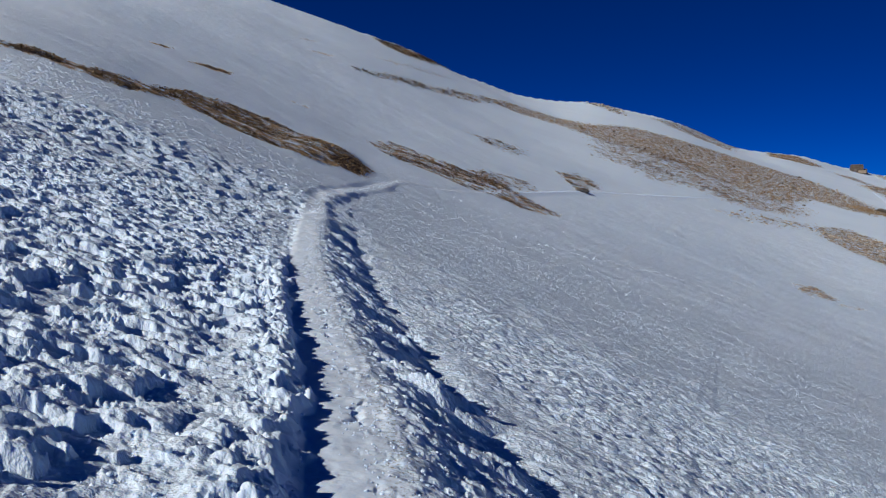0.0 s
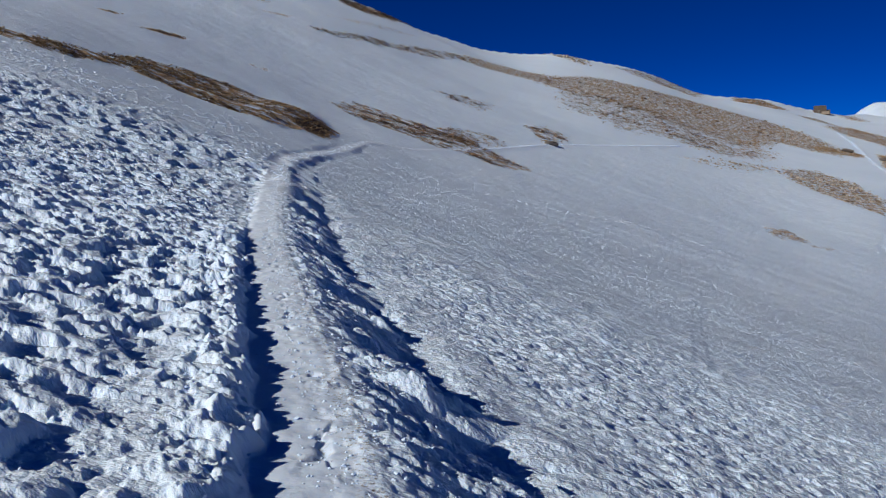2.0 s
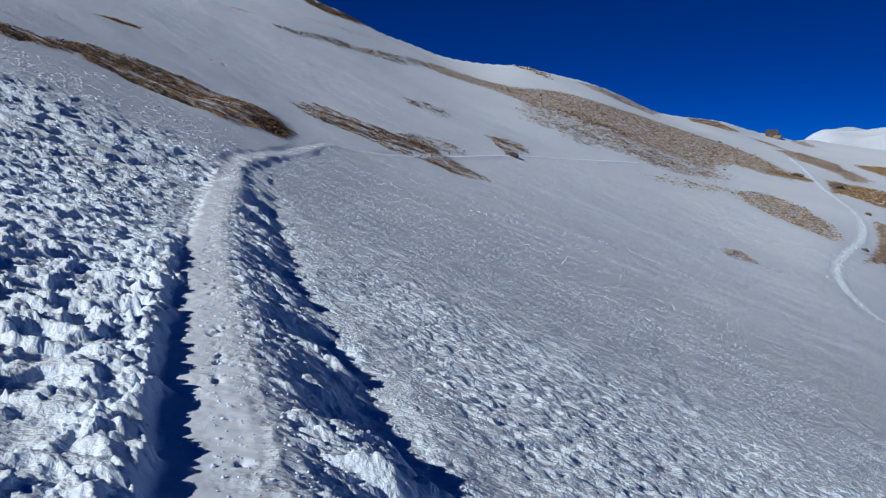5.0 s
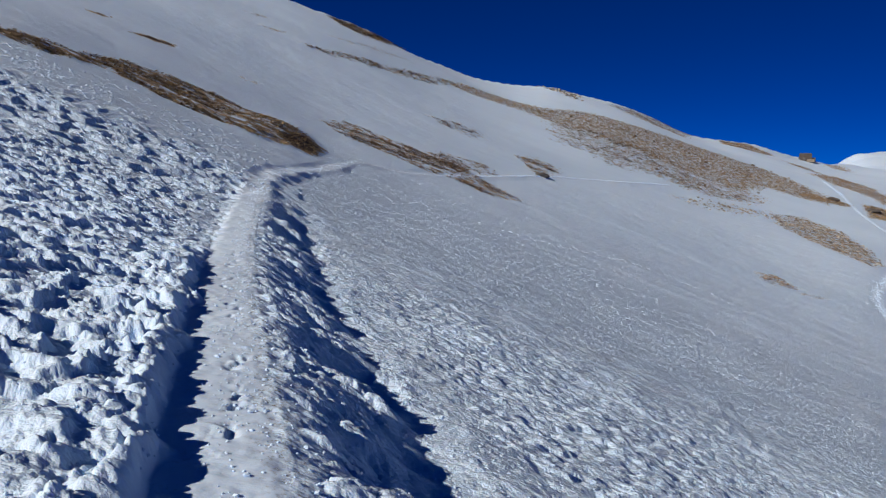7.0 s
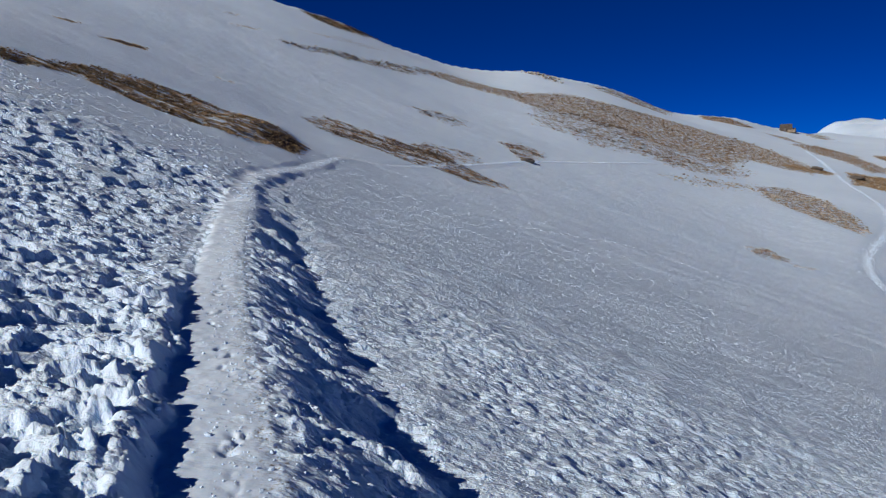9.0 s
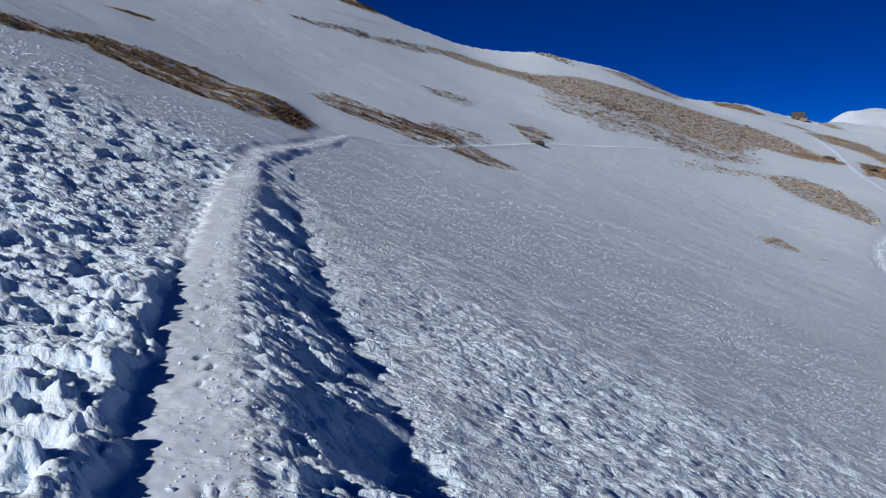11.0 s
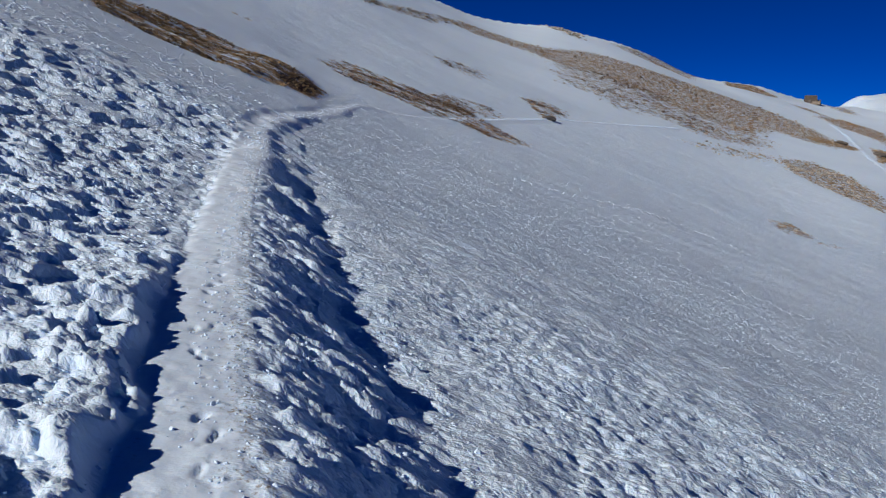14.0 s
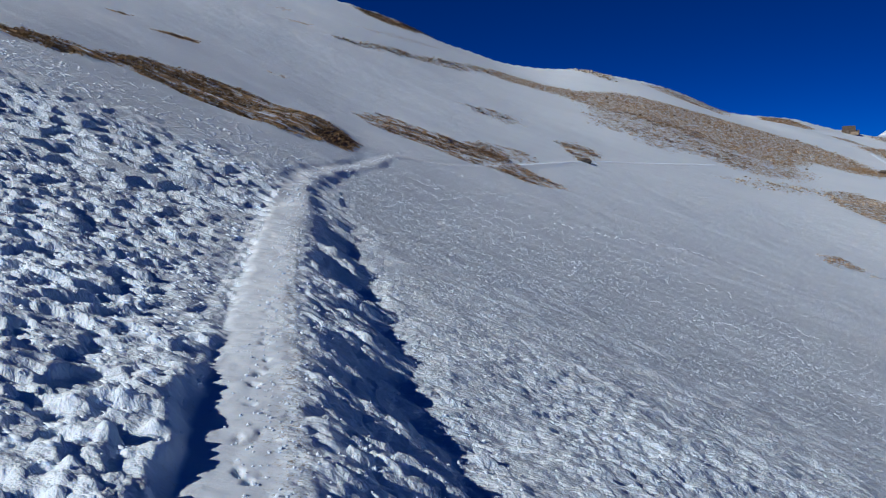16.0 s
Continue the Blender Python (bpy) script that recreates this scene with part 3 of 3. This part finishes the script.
        idx, d, nx, ny, side = idx[keep], d[keep], nx[keep], ny[keep], side[keep]
        half = half * (1 + 0.35 * value_noise(ny / 3.3, nx / 3.3, 3)) * (1 + 0.4 * smooth(nx, 62, 74))
        w = (1 - smooth(d, half * 0.6, half * 2.4)) * smooth(ny, start, start + 9) * (1 - (1 - most) * smooth(ny, 45, 60))
        level = macro(nx, ny) + 0.04 * smooth(ny, 75, 100) - (0.10 + 0.14 * smooth(ny, 24, 40)) * d * side
        z[idx] = z[idx] * (1 - w) + (level + 0.05 * layered(x[idx], y[idx], 0.8, 2, 91, 0.6, 1.0, gap[idx] * 0.6)) * w
        packed[idx] = np.maximum(packed[idx], w)
    # faint old tracks pressed into the open slope
    for line, deep, wide in ((OLD_TRACK, 0.024, 0.14), ([(px + 0.45, py + 0.2) for px, py in OLD_TRACK], 0.020, 0.12), (CROSS_TRACK, 0.05, 0.25)):
        box = np.array(line)
        near = (x > box[:, 0].min() - 2) & (x < box[:, 0].max() + 2) & (y > box[:, 1].min() - 2) & (y < box[:, 1].max() + 2)
        idx = np.where(near)[0]
        d, nx, ny, side = line_near(x[idx], y[idx], line)
        sd = -d * side      # it drops sharply on its uphill side and runs out gently below
        z[idx] -= deep * smooth(sd, -0.5 * wide, 0.5 * wide) * np.exp(-np.clip(sd, 0, None) / (6 * wide)) * (0.7 + 0.6 * value_noise(nx / 0.7, ny / 0.7, 5))
    # low sills of snow that catch the sun
    for line, high, wide in ((RIDGE_A, 0.12, 0.24), (RIDGE_B, 0.035, 0.06)):
        box = np.array(line)
        near = (x > box[:, 0].min() - 2) & (x < box[:, 0].max() + 2) & (y > box[:, 1].min() - 2) & (y < box[:, 1].max() + 2)
        idx = np.where(near)[0]
        d, nx, ny, side = line_near(x[idx], y[idx], line)
        crest = np.exp(-(d / wide) ** 2) * np.clip(0.55 + value_noise(nx / 1.1, ny / 1.1, 6), 0, 1)
        z[idx] += high * crest
        packed[idx] = np.maximum(packed[idx], 0.8 * crest)
    bare = np.zeros_like(x)
    for outline, how, feather in PATCHES.values():
        box = np.array(outline)
        near = (x > box[:, 0].min() - 12) & (x < box[:, 0].max() + 12) & (y > box[:, 1].min() - 12) & (y < box[:, 1].max() + 12)
        idx = np.where(near)[0]
        inside = outline_depth(x[idx], y[idx], outline)
        bare[idx] = np.maximum(bare[idx], how * smooth(inside, -feather, feather))
    bare *= 1 - packed
    rough_ground = smooth(bare, 0.25, 0.7)
    z += rough_ground * 0.16 * layered(x, y, 1.5, 3, 95, 0.6, 1.0, gap)
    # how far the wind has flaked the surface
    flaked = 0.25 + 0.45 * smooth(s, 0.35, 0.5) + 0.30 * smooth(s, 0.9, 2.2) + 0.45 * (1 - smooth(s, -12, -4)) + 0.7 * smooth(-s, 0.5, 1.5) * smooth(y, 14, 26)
    # darkens the trampled left with the same painted grain shade, and roughens it
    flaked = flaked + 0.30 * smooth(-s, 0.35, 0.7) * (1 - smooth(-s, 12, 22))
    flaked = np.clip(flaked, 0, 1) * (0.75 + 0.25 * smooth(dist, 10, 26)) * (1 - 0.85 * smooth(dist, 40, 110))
    return z, bare, np.clip(grit, 0, 1), np.clip(packed, 0, 1), flaked


def snow_sheet():
    """One sheet of ground from the walker's feet to the skyline, as a fan that is finest where one looks."""
    fine = np.radians(np.concatenate([np.linspace(-31.0, -8.0, 350)[:-1], np.linspace(-8.0, 3.0, 220)[:-1], np.linspace(3.0, 42.0, 490)]))
    rest = np.radians(np.linspace(42.0, 329.0, 62))[1:-1]
    ang = np.concatenate([fine, rest])
    radii = [0.4, 1.0, 1.8, 2.6, 3.4, 4.2, 5.0, 5.8, 6.6, 7.2, 7.7]
    r = 8.1
    while r < 520:
        radii.append(r)
        r += row_gap(r)
    radii += [560, 620, 700, 780, 860, 940, 1020, 1100, 1160, 1210, 1250, 1280, 1300, 1320, 1350, 1400, 1500, 1700, 2000, 2500, 3200, 4200]
    radii = np.array(radii)
    A, R = np.meshgrid(ang, radii)
    x, y = (FAN_X + np.sin(A) * R).ravel(), (FAN_Y + np.cos(A) * R).ravel()
    z, bare, grit, packed, flaked = ground(x, y)
    n, rows = len(ang), len(radii)
    i = (np.arange(rows - 1)[:, None] * n + np.arange(n)[None, :]).ravel()
    j = (np.arange(rows - 1)[:, None] * n + (np.arange(n)[None, :] + 1) % n).ravel()
    quads = np.column_stack([i, i + n, j + n, j])
    centre = len(x)
    z0 = ground(np.array([FAN_X]), np.array([FAN_Y]))[0]
    co = np.column_stack([np.append(x, FAN_X), np.append(y, FAN_Y), np.append(z, z0)])
    tris = np.column_stack([np.full(n, centre), np.arange(n), (np.arange(n) + 1) % n])
    me = bpy.data.meshes.new("ground")
    me.vertices.add(len(co))
    me.vertices.foreach_set("co", co.astype(np.float32).ravel())
    loops = np.concatenate([quads[:, ::-1].ravel(), tris[:, ::-1].ravel()])
    me.loops.add(len(loops))
    me.loops.foreach_set("vertex_index", loops.astype(np.int32))
    starts = np.concatenate([np.arange(len(quads)) * 4, len(quads) * 4 + np.arange(n) * 3])
    me.polygons.add(len(starts))
    me.polygons.foreach_set("loop_start", starts.astype(np.int32))
    for name, values in (("bare", bare), ("grit", grit), ("packed", packed), ("crust", flaked)):
        layer = me.attributes.new(name, "FLOAT", "POINT")
        layer.data.foreach_set("value", np.append(values, 0).astype(np.float32))
    me.update(calc_edges=True)
    me.validate()
    me.polygons.foreach_set("use_smooth", np.ones(len(me.polygons), bool))
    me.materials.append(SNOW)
    return tagged(new("ground", me), "steep hillside under wind-packed snow with a trodden footpath", "ground", kind="structure")


snow_sheet()


# ---- loose things on the slope ----
def stuff(name, co, faces, material, label, category):
    me = bpy.data.meshes.new(name)
    me.from_pydata(co, [], faces)
    me.materials.append(material)
    me.update()
    return tagged(new(name, me), label, category, kind="stuff")


def height(x, y):
    return ground(np.asarray(x, float), np.asarray(y, float))[0]


def places_in(outline, count, seed, how, feather):
    """Random places inside an outline, thinner towards its edge, in clusters."""
    rng = np.random.RandomState(seed)
    box = np.array(outline)
    lo, hi = box.min(0) - feather * 0.5, box.max(0) + feather * 0.5
    xs, ys = [], []
    for _ in range(40):
        x, y = rng.uniform(lo[0], hi[0], count), rng.uniform(lo[1], hi[1], count)
        d = outline_depth(x, y, outline)
        odds = smooth(d, -0.6 * feather, feather) * smooth(layered(x, y, 2.2, 5, 111, 0.7, 2.2) + (how - 0.62) * 2.0, -0.25, 0.30)
        ok = rng.rand(count) < odds
        xs, ys = xs + list(x[ok]), ys + list(y[ok])
        if len(xs) >= count:
            break
    return np.array(xs[:count]), np.array(ys[:count]), rng


def tussocks(name, key, count, size, material, label, seed):
    """Tussocks of dead grass: each a low clump of bent blades."""
    outline, how, feather = PATCHES[key]
    x, y, rng = places_in(outline, count, seed, how, feather)
    z = height(x, y)
    co, faces = [], []
    for px, py, pz in zip(x, y, z):
        r = size * rng.uniform(0.5, 1.3)
        for k in range(5):
            a = rng.normal(0.0, 0.8) + (3.14 if rng.rand() < 0.15 else 0.0)   # combed downhill
            lean, tall, wide = r * rng.uniform(0.6, 1.6), r * rng.uniform(0.15, 0.5), r * rng.uniform(0.10, 0.20)
            ca, sa = math.cos(a), math.sin(a)
            i = len(co)
            co += [(px - sa * wide, py + ca * wide, pz - 0.05), (px + sa * wide, py - ca * wide, pz - 0.05),
                   (px + ca * lean * 0.6 + sa * wide * 0.7, py + sa * lean * 0.6 - ca * wide * 0.7, pz + tall * 0.8),
                   (px + ca * lean * 0.6 - sa * wide * 0.7, py + sa * lean * 0.6 + ca * wide * 0.7, pz + tall * 0.8),
                   (px + ca * lean * 1.25 + 0.1 * r, py + sa * lean * 1.25, pz + tall * 0.55)]
            faces += [(i, i + 1, i + 2, i + 3), (i + 3, i + 2, i + 4)]
    return stuff(name, co, faces, material, label, "grass")


GOLD = (1 + 5 ** 0.5) / 2
ICO = np.array([(-1, GOLD, 0), (1, GOLD, 0), (-1, -GOLD, 0), (1, -GOLD, 0), (0, -1, GOLD), (0, 1, GOLD), (0, -1, -GOLD), (0, 1, -GOLD),
                (GOLD, 0, -1), (GOLD, 0, 1), (-GOLD, 0, -1), (-GOLD, 0, 1)]) / math.hypot(1, GOLD)
ICO_FACES = [(0, 11, 5), (0, 5, 1), (0, 1, 7), (0, 7, 10), (0, 10, 11), (1, 5, 9), (5, 11, 4), (11, 10, 2), (10, 7, 6), (7, 1, 8),
             (3, 9, 4), (3, 4, 2), (3, 2, 6), (3, 6, 8), (3, 8, 9), (4, 9, 5), (2, 4, 11), (6, 2, 10), (8, 6, 7), (9, 8, 1)]


def lumps(name, x, y, sizes, rng, material, label, category, flat=0.7, sink=0.25):
    """Many small angular lumps lying on the ground."""
    z = height(x, y)
    co, faces = [], []
    for px, py, pz, r in zip(x, y, z, sizes):
        pts = ICO * (r * rng.uniform(0.65, 1.25, (12, 1))) * np.array([rng.uniform(0.7, 1.4), rng.uniform(0.7, 1.4), flat])
        a = rng.uniform(0, 6.28)
        rot = np.array([[math.cos(a), -math.sin(a), 0], [math.sin(a), math.cos(a), 0], [0, 0, 1]])
        pts = pts @ rot.T + np.array([px, py, pz + r * flat * (1 - 2 * sink)])
        i = len(co)
        co += [tuple(p) for p in pts]
        faces += [tuple(i + v for v in f) for f in ICO_FACES]
    return stuff(name, co, faces, material, label, category)


tussocks("grass_strip", "strip", 3000, 0.20, GRASS, "long strip of dead yellow-brown grass bared on the hillside", 1)
tussocks("grass_patch", "below_strip", 1700, 0.26, RUST, "patch of russet dead grass half covered with snow", 2)
tussocks("grass_patch", "fringe", 350, 0.26, RUST, "thin fringe of russet grass showing through snow", 3)
tussocks("grass_patch", "by_boulder", 260, 0.30, RUST, "small patch of russet grass beside a dark boulder", 4)
tussocks("grass_patch", "thin_patch", 200, 0.30, RUST, "sparse grass tips showing through the snow", 5)
tussocks("grass_band", "upper_band", 700, 0.42, GRASS, "narrow band of dead grass high on the slope", 6)
tussocks("grass_spur", "spur_core", 3300, 0.36, GRASS, "broad bare spur covered with golden dead grass", 7)
tussocks("grass_skirt", "spur_skirt", 1500, 0.50, RUST, "snow-speckled dead grass below the bare spur", 8)
tussocks("grass_patch", "scree", 420, 0.26, RUST, "rusty grass between loose stones in snow", 16)
tussocks("grass_patch", "low_patch", 130, 0.2, RUST, "little tuft of russet grass in the open snow", 17)
tussocks("grass_patch", "right_band", 1500, 0.42, GRASS, "bare bank of dead grass beside the far trail", 9)
tussocks("grass_patch", "right_band_top", 1100, 0.5, RUST, "worn brown turf rising towards the saddle", 10)
tussocks("grass_patch", "right_upper", 900, 0.5, GRASS, "far brown grass bank above the saddle trail", 11)
tussocks("grass_patch", "right_bank", 90, 0.22, GRASS, "smooth tan earth bank beside the far trail", 12)
tussocks("grass_patch", "crest_left", 700, 0.5, RUST, "brown grass along the high skyline", 13)
tussocks("grass_patch", "crest_mid", 900, 0.5, RUST, "brown grass along the crest of the ridge", 14)
tussocks("grass_patch", "crest_right", 900, 0.55, RUST, "streaks of brown grass under the ridge", 15)


def scree(name, key, count, size, label, seed):
    outline, how, feather = PATCHES[key]
    x, y, rng = places_in(outline, count, seed, how, feather)
    return lumps(name, x, y, size * rng.uniform(0.4, 1.5, len(x)) ** 1.3, rng, STONE, label, "stones")


scree("loose_stones", "scree", 800, 0.16, "band of loose grey-brown stones poking out of snow", 21)
scree("loose_stones", "scatter", 130, 0.18, "few loose stones scattered on the snow", 22)
scree("loose_stones", "low_patch", 110, 0.08, "small heap of loose brown stones in snow", 23)
scree("loose_stones", "right_band", 160, 0.3, "pale stones lying among dead grass", 24)
scree("loose_stones", "spur_core", 260, 0.30, "pale stones lying among golden dead grass", 25)
scree("loose_stones", "crest_knob", 120, 0.4, "stones on the rounded top of the ridge", 26)


def snow_clods():
    """Kicked-up lumps of frozen snow along both sides of the path."""
    rng = np.random.RandomState(33)
    n = 7000
    y = 1.5 + 30 * rng.rand(n) ** 1.5
    side = rng.rand(n)
    s = np.where(side < 0.35, -0.38 - 3.0 * rng.rand(n) ** 1.4, np.where(side < 0.75, 0.28 + 1.5 * rng.rand(n) ** 1.2, np.clip(rng.normal(0.06, 0.13, n), -0.3, 0.3)))
    size = np.where(np.abs(s) < 0.30, 0.0075, 0.009) * rng.uniform(0.6, 1.0, n) * (1 + 1.6 * rng.rand(n) ** 6)
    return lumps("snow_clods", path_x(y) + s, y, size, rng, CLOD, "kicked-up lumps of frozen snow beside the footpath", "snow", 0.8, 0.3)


snow_clods()

OCTA = np.array([(1, 0, 0), (0, 1, 0), (-1, 0, 0), (0, -1, 0), (0, 0, 1), (0, 0, -1)], float)
OCTA_FACES = np.array([(0, 1, 4), (1, 2, 4), (2, 3, 4), (3, 0, 4), (1, 0, 5), (2, 1, 5), (3, 2, 5), (0, 3, 5)])


def crust_crumbs(name, count, near, far, inner, outer, big, flat, label, seed):
    """Crumbs of broken crust strewn over the slope beside the path, thinning out with distance."""
    rng = np.random.RandomState(seed)
    y = near * (far / near) ** rng.rand(count)
    s = inner + (outer - inner) * rng.rand(count) * np.minimum(1.0, 0.25 + y / far)
    keep = rng.rand(count) < (1 - smooth(y, 0.35 * far, far)) * (1 - smooth(np.abs(s), 0.4 * abs(outer), abs(outer)))
    keep &= rng.rand(count) < smooth(layered(path_x(y) + s, y, 1.6, 3, 121, 0.6, 1.8), -0.9, 0.5)
    y, s = y[keep], s[keep]
    n = len(y)
    x = path_x(y) + s
    size = big * (0.012 + 0.0013 * np.hypot(x, y - 4)) * rng.uniform(0.4, 1.5, n)
    turn = rng.normal(0, 0.35, n)
    pts = OCTA[None] * rng.uniform(0.6, 1.3, (n, 6, 1)) * size[:, None, None] * np.array([1.2 / flat ** 0.6, 1.0, 0.8 * flat])
    c, sn = np.cos(turn)[:, None], np.sin(turn)[:, None]
    px, py = pts[:, :, 0] * c - pts[:, :, 1] * sn, pts[:, :, 0] * sn + pts[:, :, 1] * c
    z = height(x, y) + 0.15 * flat * size
    # each lies along the fall of the slope
    co = np.stack([px + x[:, None], py + y[:, None], pts[:, :, 2] + z[:, None] - 0.38 * px], 2).reshape(-1, 3)
    faces = (OCTA_FACES[None] + 6 * np.arange(n)[:, None, None]).reshape(-1, 3)
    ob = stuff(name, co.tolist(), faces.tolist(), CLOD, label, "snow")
    ob.data.polygons.foreach_set("use_smooth", np.ones(len(faces), bool))
    return ob


crust_crumbs("crust_crumbs", 24000, 11.0, 62.0, -0.6, -24.0, 0.85, 0.55, "frozen crumbs of broken snow crust beside the footpath", 35)
crust_crumbs("crust_crumbs", 52000, 9.0, 90.0, 1.4, 40.0, 0.50, 0.50, "fine frozen crumbs on the open wind-scoured slope", 36)


def trail_lumps(name, line, first, last, count, spread, size, label, seed):
    """Trodden lumps of snow scattered along a far trail."""
    rng = np.random.RandomState(seed)
    pts = np.array([p for p in line if first <= p[1] <= last])
    run = np.concatenate([[0], np.cumsum(np.hypot(*np.diff(pts, axis=0).T))])
    u = rng.uniform(0, run[-1], count)
    x = np.interp(u, run, pts[:, 0]) + rng.normal(0, spread, count)
    y = np.interp(u, run, pts[:, 1]) + rng.normal(0, spread, count)
    return lumps(name, x, y, size * rng.uniform(0.5, 1.4, count), rng, CLOD, label, "snow", 0.55, 0.35)


trail_lumps("trodden_snow", FAR_TRAIL, 60, 400, 2200, 0.5, 0.09, "broken trodden snow along the far trail", 41)
trail_lumps("trodden_snow", TRAIL, 26, 185, 1100, 0.22, 0.035, "trodden lumps of snow along the trail at the bend", 42)
trail_lumps("trodden_snow", TRAIL, 95, 185, 900, 0.14, 0.075, "bright trodden line of the trail across the slope", 44)
trail_lumps("trodden_snow", RIDGE_A, 5, 200, 90, 0.16, 0.06, "row of small bright snow crumbs on the open slope", 43)

# ---- single things ----
def part(name, bm, material, parent, label=""):
    me = bpy.data.meshes.new(name)
    bm.to_mesh(me)
    bm.free()
    me.materials.append(material)
    ob = new(name, me)
    ob.parent = parent
    if label:
        tagged(ob, label)
    return ob


def block(size, taper=1.0, rough=0.0, seed=0, cuts=3):
    """A worn block standing on z = 0."""
    bm = bmesh.new()
    bmesh.ops.create_cube(bm, size=1.0)
    bmesh.ops.subdivide_edges(bm, edges=bm.edges[:], cuts=cuts, use_grid_fill=True)
    for v in bm.verts:
        k = 1 + (taper - 1) * (v.co.z + 0.5)
        p = Vector((v.co.x * size[0] * k, v.co.y * size[1] * k, (v.co.z + 0.5) * size[2]))
        v.co = p + rough * noise.noise_vector(p * 0.9 + Vector((seed, 0, 0)))
    return bm


def boulder(x, y, size, flat, seed, turn, label):
    """A rounded, weathered rock, sunk a little into the slope."""
    bm = bmesh.new()
    bmesh.ops.create_icosphere(bm, subdivisions=3, radius=1.0)
    for v in bm.verts:
        n = v.co.normalized()
        r = 1 + 0.35 * noise.noise(n * 1.3 + Vector((seed, 1, 7))) + 0.12 * noise.noise(n * 3.7 + Vector((seed, 0, 0)))
        v.co = Vector((n.x * 1.25, n.y * 0.9, n.z * flat)) * r * size
    me = bpy.data.meshes.new("boulder")
    bm.to_mesh(me)
    bm.free()
    me.materials.append(DARK_STONE)
    ob = new("boulder", me)
    ob.matrix_basis = pose(x, y, float(height([x], [y])[0]) + 0.16 * size, 0, 8, turn)
    return tagged(ob, label, "boulder")


def hut_walls():
    """Four battered walls that go down into the slope."""
    bm = block((7.2, 5.6, 6.3), 0.84, 0.22, 1, 5)
    bmesh.ops.translate(bm, verts=bm.verts[:], vec=(0, 0, -1.5))
    return bm


def ridge_hut(x, y):
    """A squat stone shelter on the skyline."""
    hut = new("stone_hut")
    z = float(min(height([x - 2.5, x + 2.5, x], [y, y, y + 1.5])))
    hut.matrix_basis = pose(x, y, z + 0.7, 0, 0, -20) @ Matrix.Diagonal((1.0, 0.9, 0.78, 1))
    tagged(hut, "squat ruined stone hut standing on the ridge", "hut")
    walls = part("wall", hut_walls(), HUT_STONE, hut)
    roof = block((6.4, 5.0, 0.7), 0.86, 0.16, 3)
    bmesh.ops.translate(roof, verts=roof.verts[:], vec=(0, 0, 4.6))
    part("roof", roof, DARK_STONE, hut, "flat dark stone roof")
    plinth = block((4.4, 2.0, 2.2), 0.8, 0.18, 5)
    bmesh.ops.translate(plinth, verts=plinth.verts[:], vec=(2.4, -3.3, -1.2))
    part("plinth", plinth, STONE, hut, "pale rubble footing")
    lean = block((2.2, 4.0, 3.4), 0.72, 0.2, 8)
    bmesh.ops.translate(lean, verts=lean.verts[:], vec=(4.3, 0.2, -1.3))
    part("buttress", lean, DARK_STONE, hut)
    door = block((1.2, 0.4, 2.0), 0.96, 0.02, 9, 1)
    bmesh.ops.translate(door, verts=door.verts[:], vec=(-0.9, -2.85, 0.2))
    part("doorway", door, DARK_STONE, hut, "dark open doorway")
    return hut


DARK_STONE = simple_material("dark_stone", (0.0273, 0.03, 0.0324), (0.0624, 0.065, 0.066), (0.117, 0.12, 0.12), 1.0)
HUT_STONE = simple_material("hut_stone", (0.0195, 0.018, 0.018), (0.039, 0.036, 0.0336), (0.0702, 0.068, 0.066), 0.8)
boulder(23.5, 134.4, 1.0, 0.46, 4, 25, "dark weathered boulder beside the snowy trail")
# the next two are added lumps in place of dark turf edges
boulder(142.6, 235.9, 1.9, 0.40, 9, 10, "dark lump standing in for a grass bank's overhanging turf edge")
boulder(133.3, 241.4, 1.5, 0.42, 13, -20, "dark lump standing in for the grassy spur's dark tapered end")
boulder(127.9, 196.5, 0.9, 0.5, 17, 40, "small dark rock on the tan bank")
boulder(97.2, 150.3, 0.7, 0.55, 21, 5, "grey stone lying beside the far trail")
ridge_hut(231.5, 447.0)
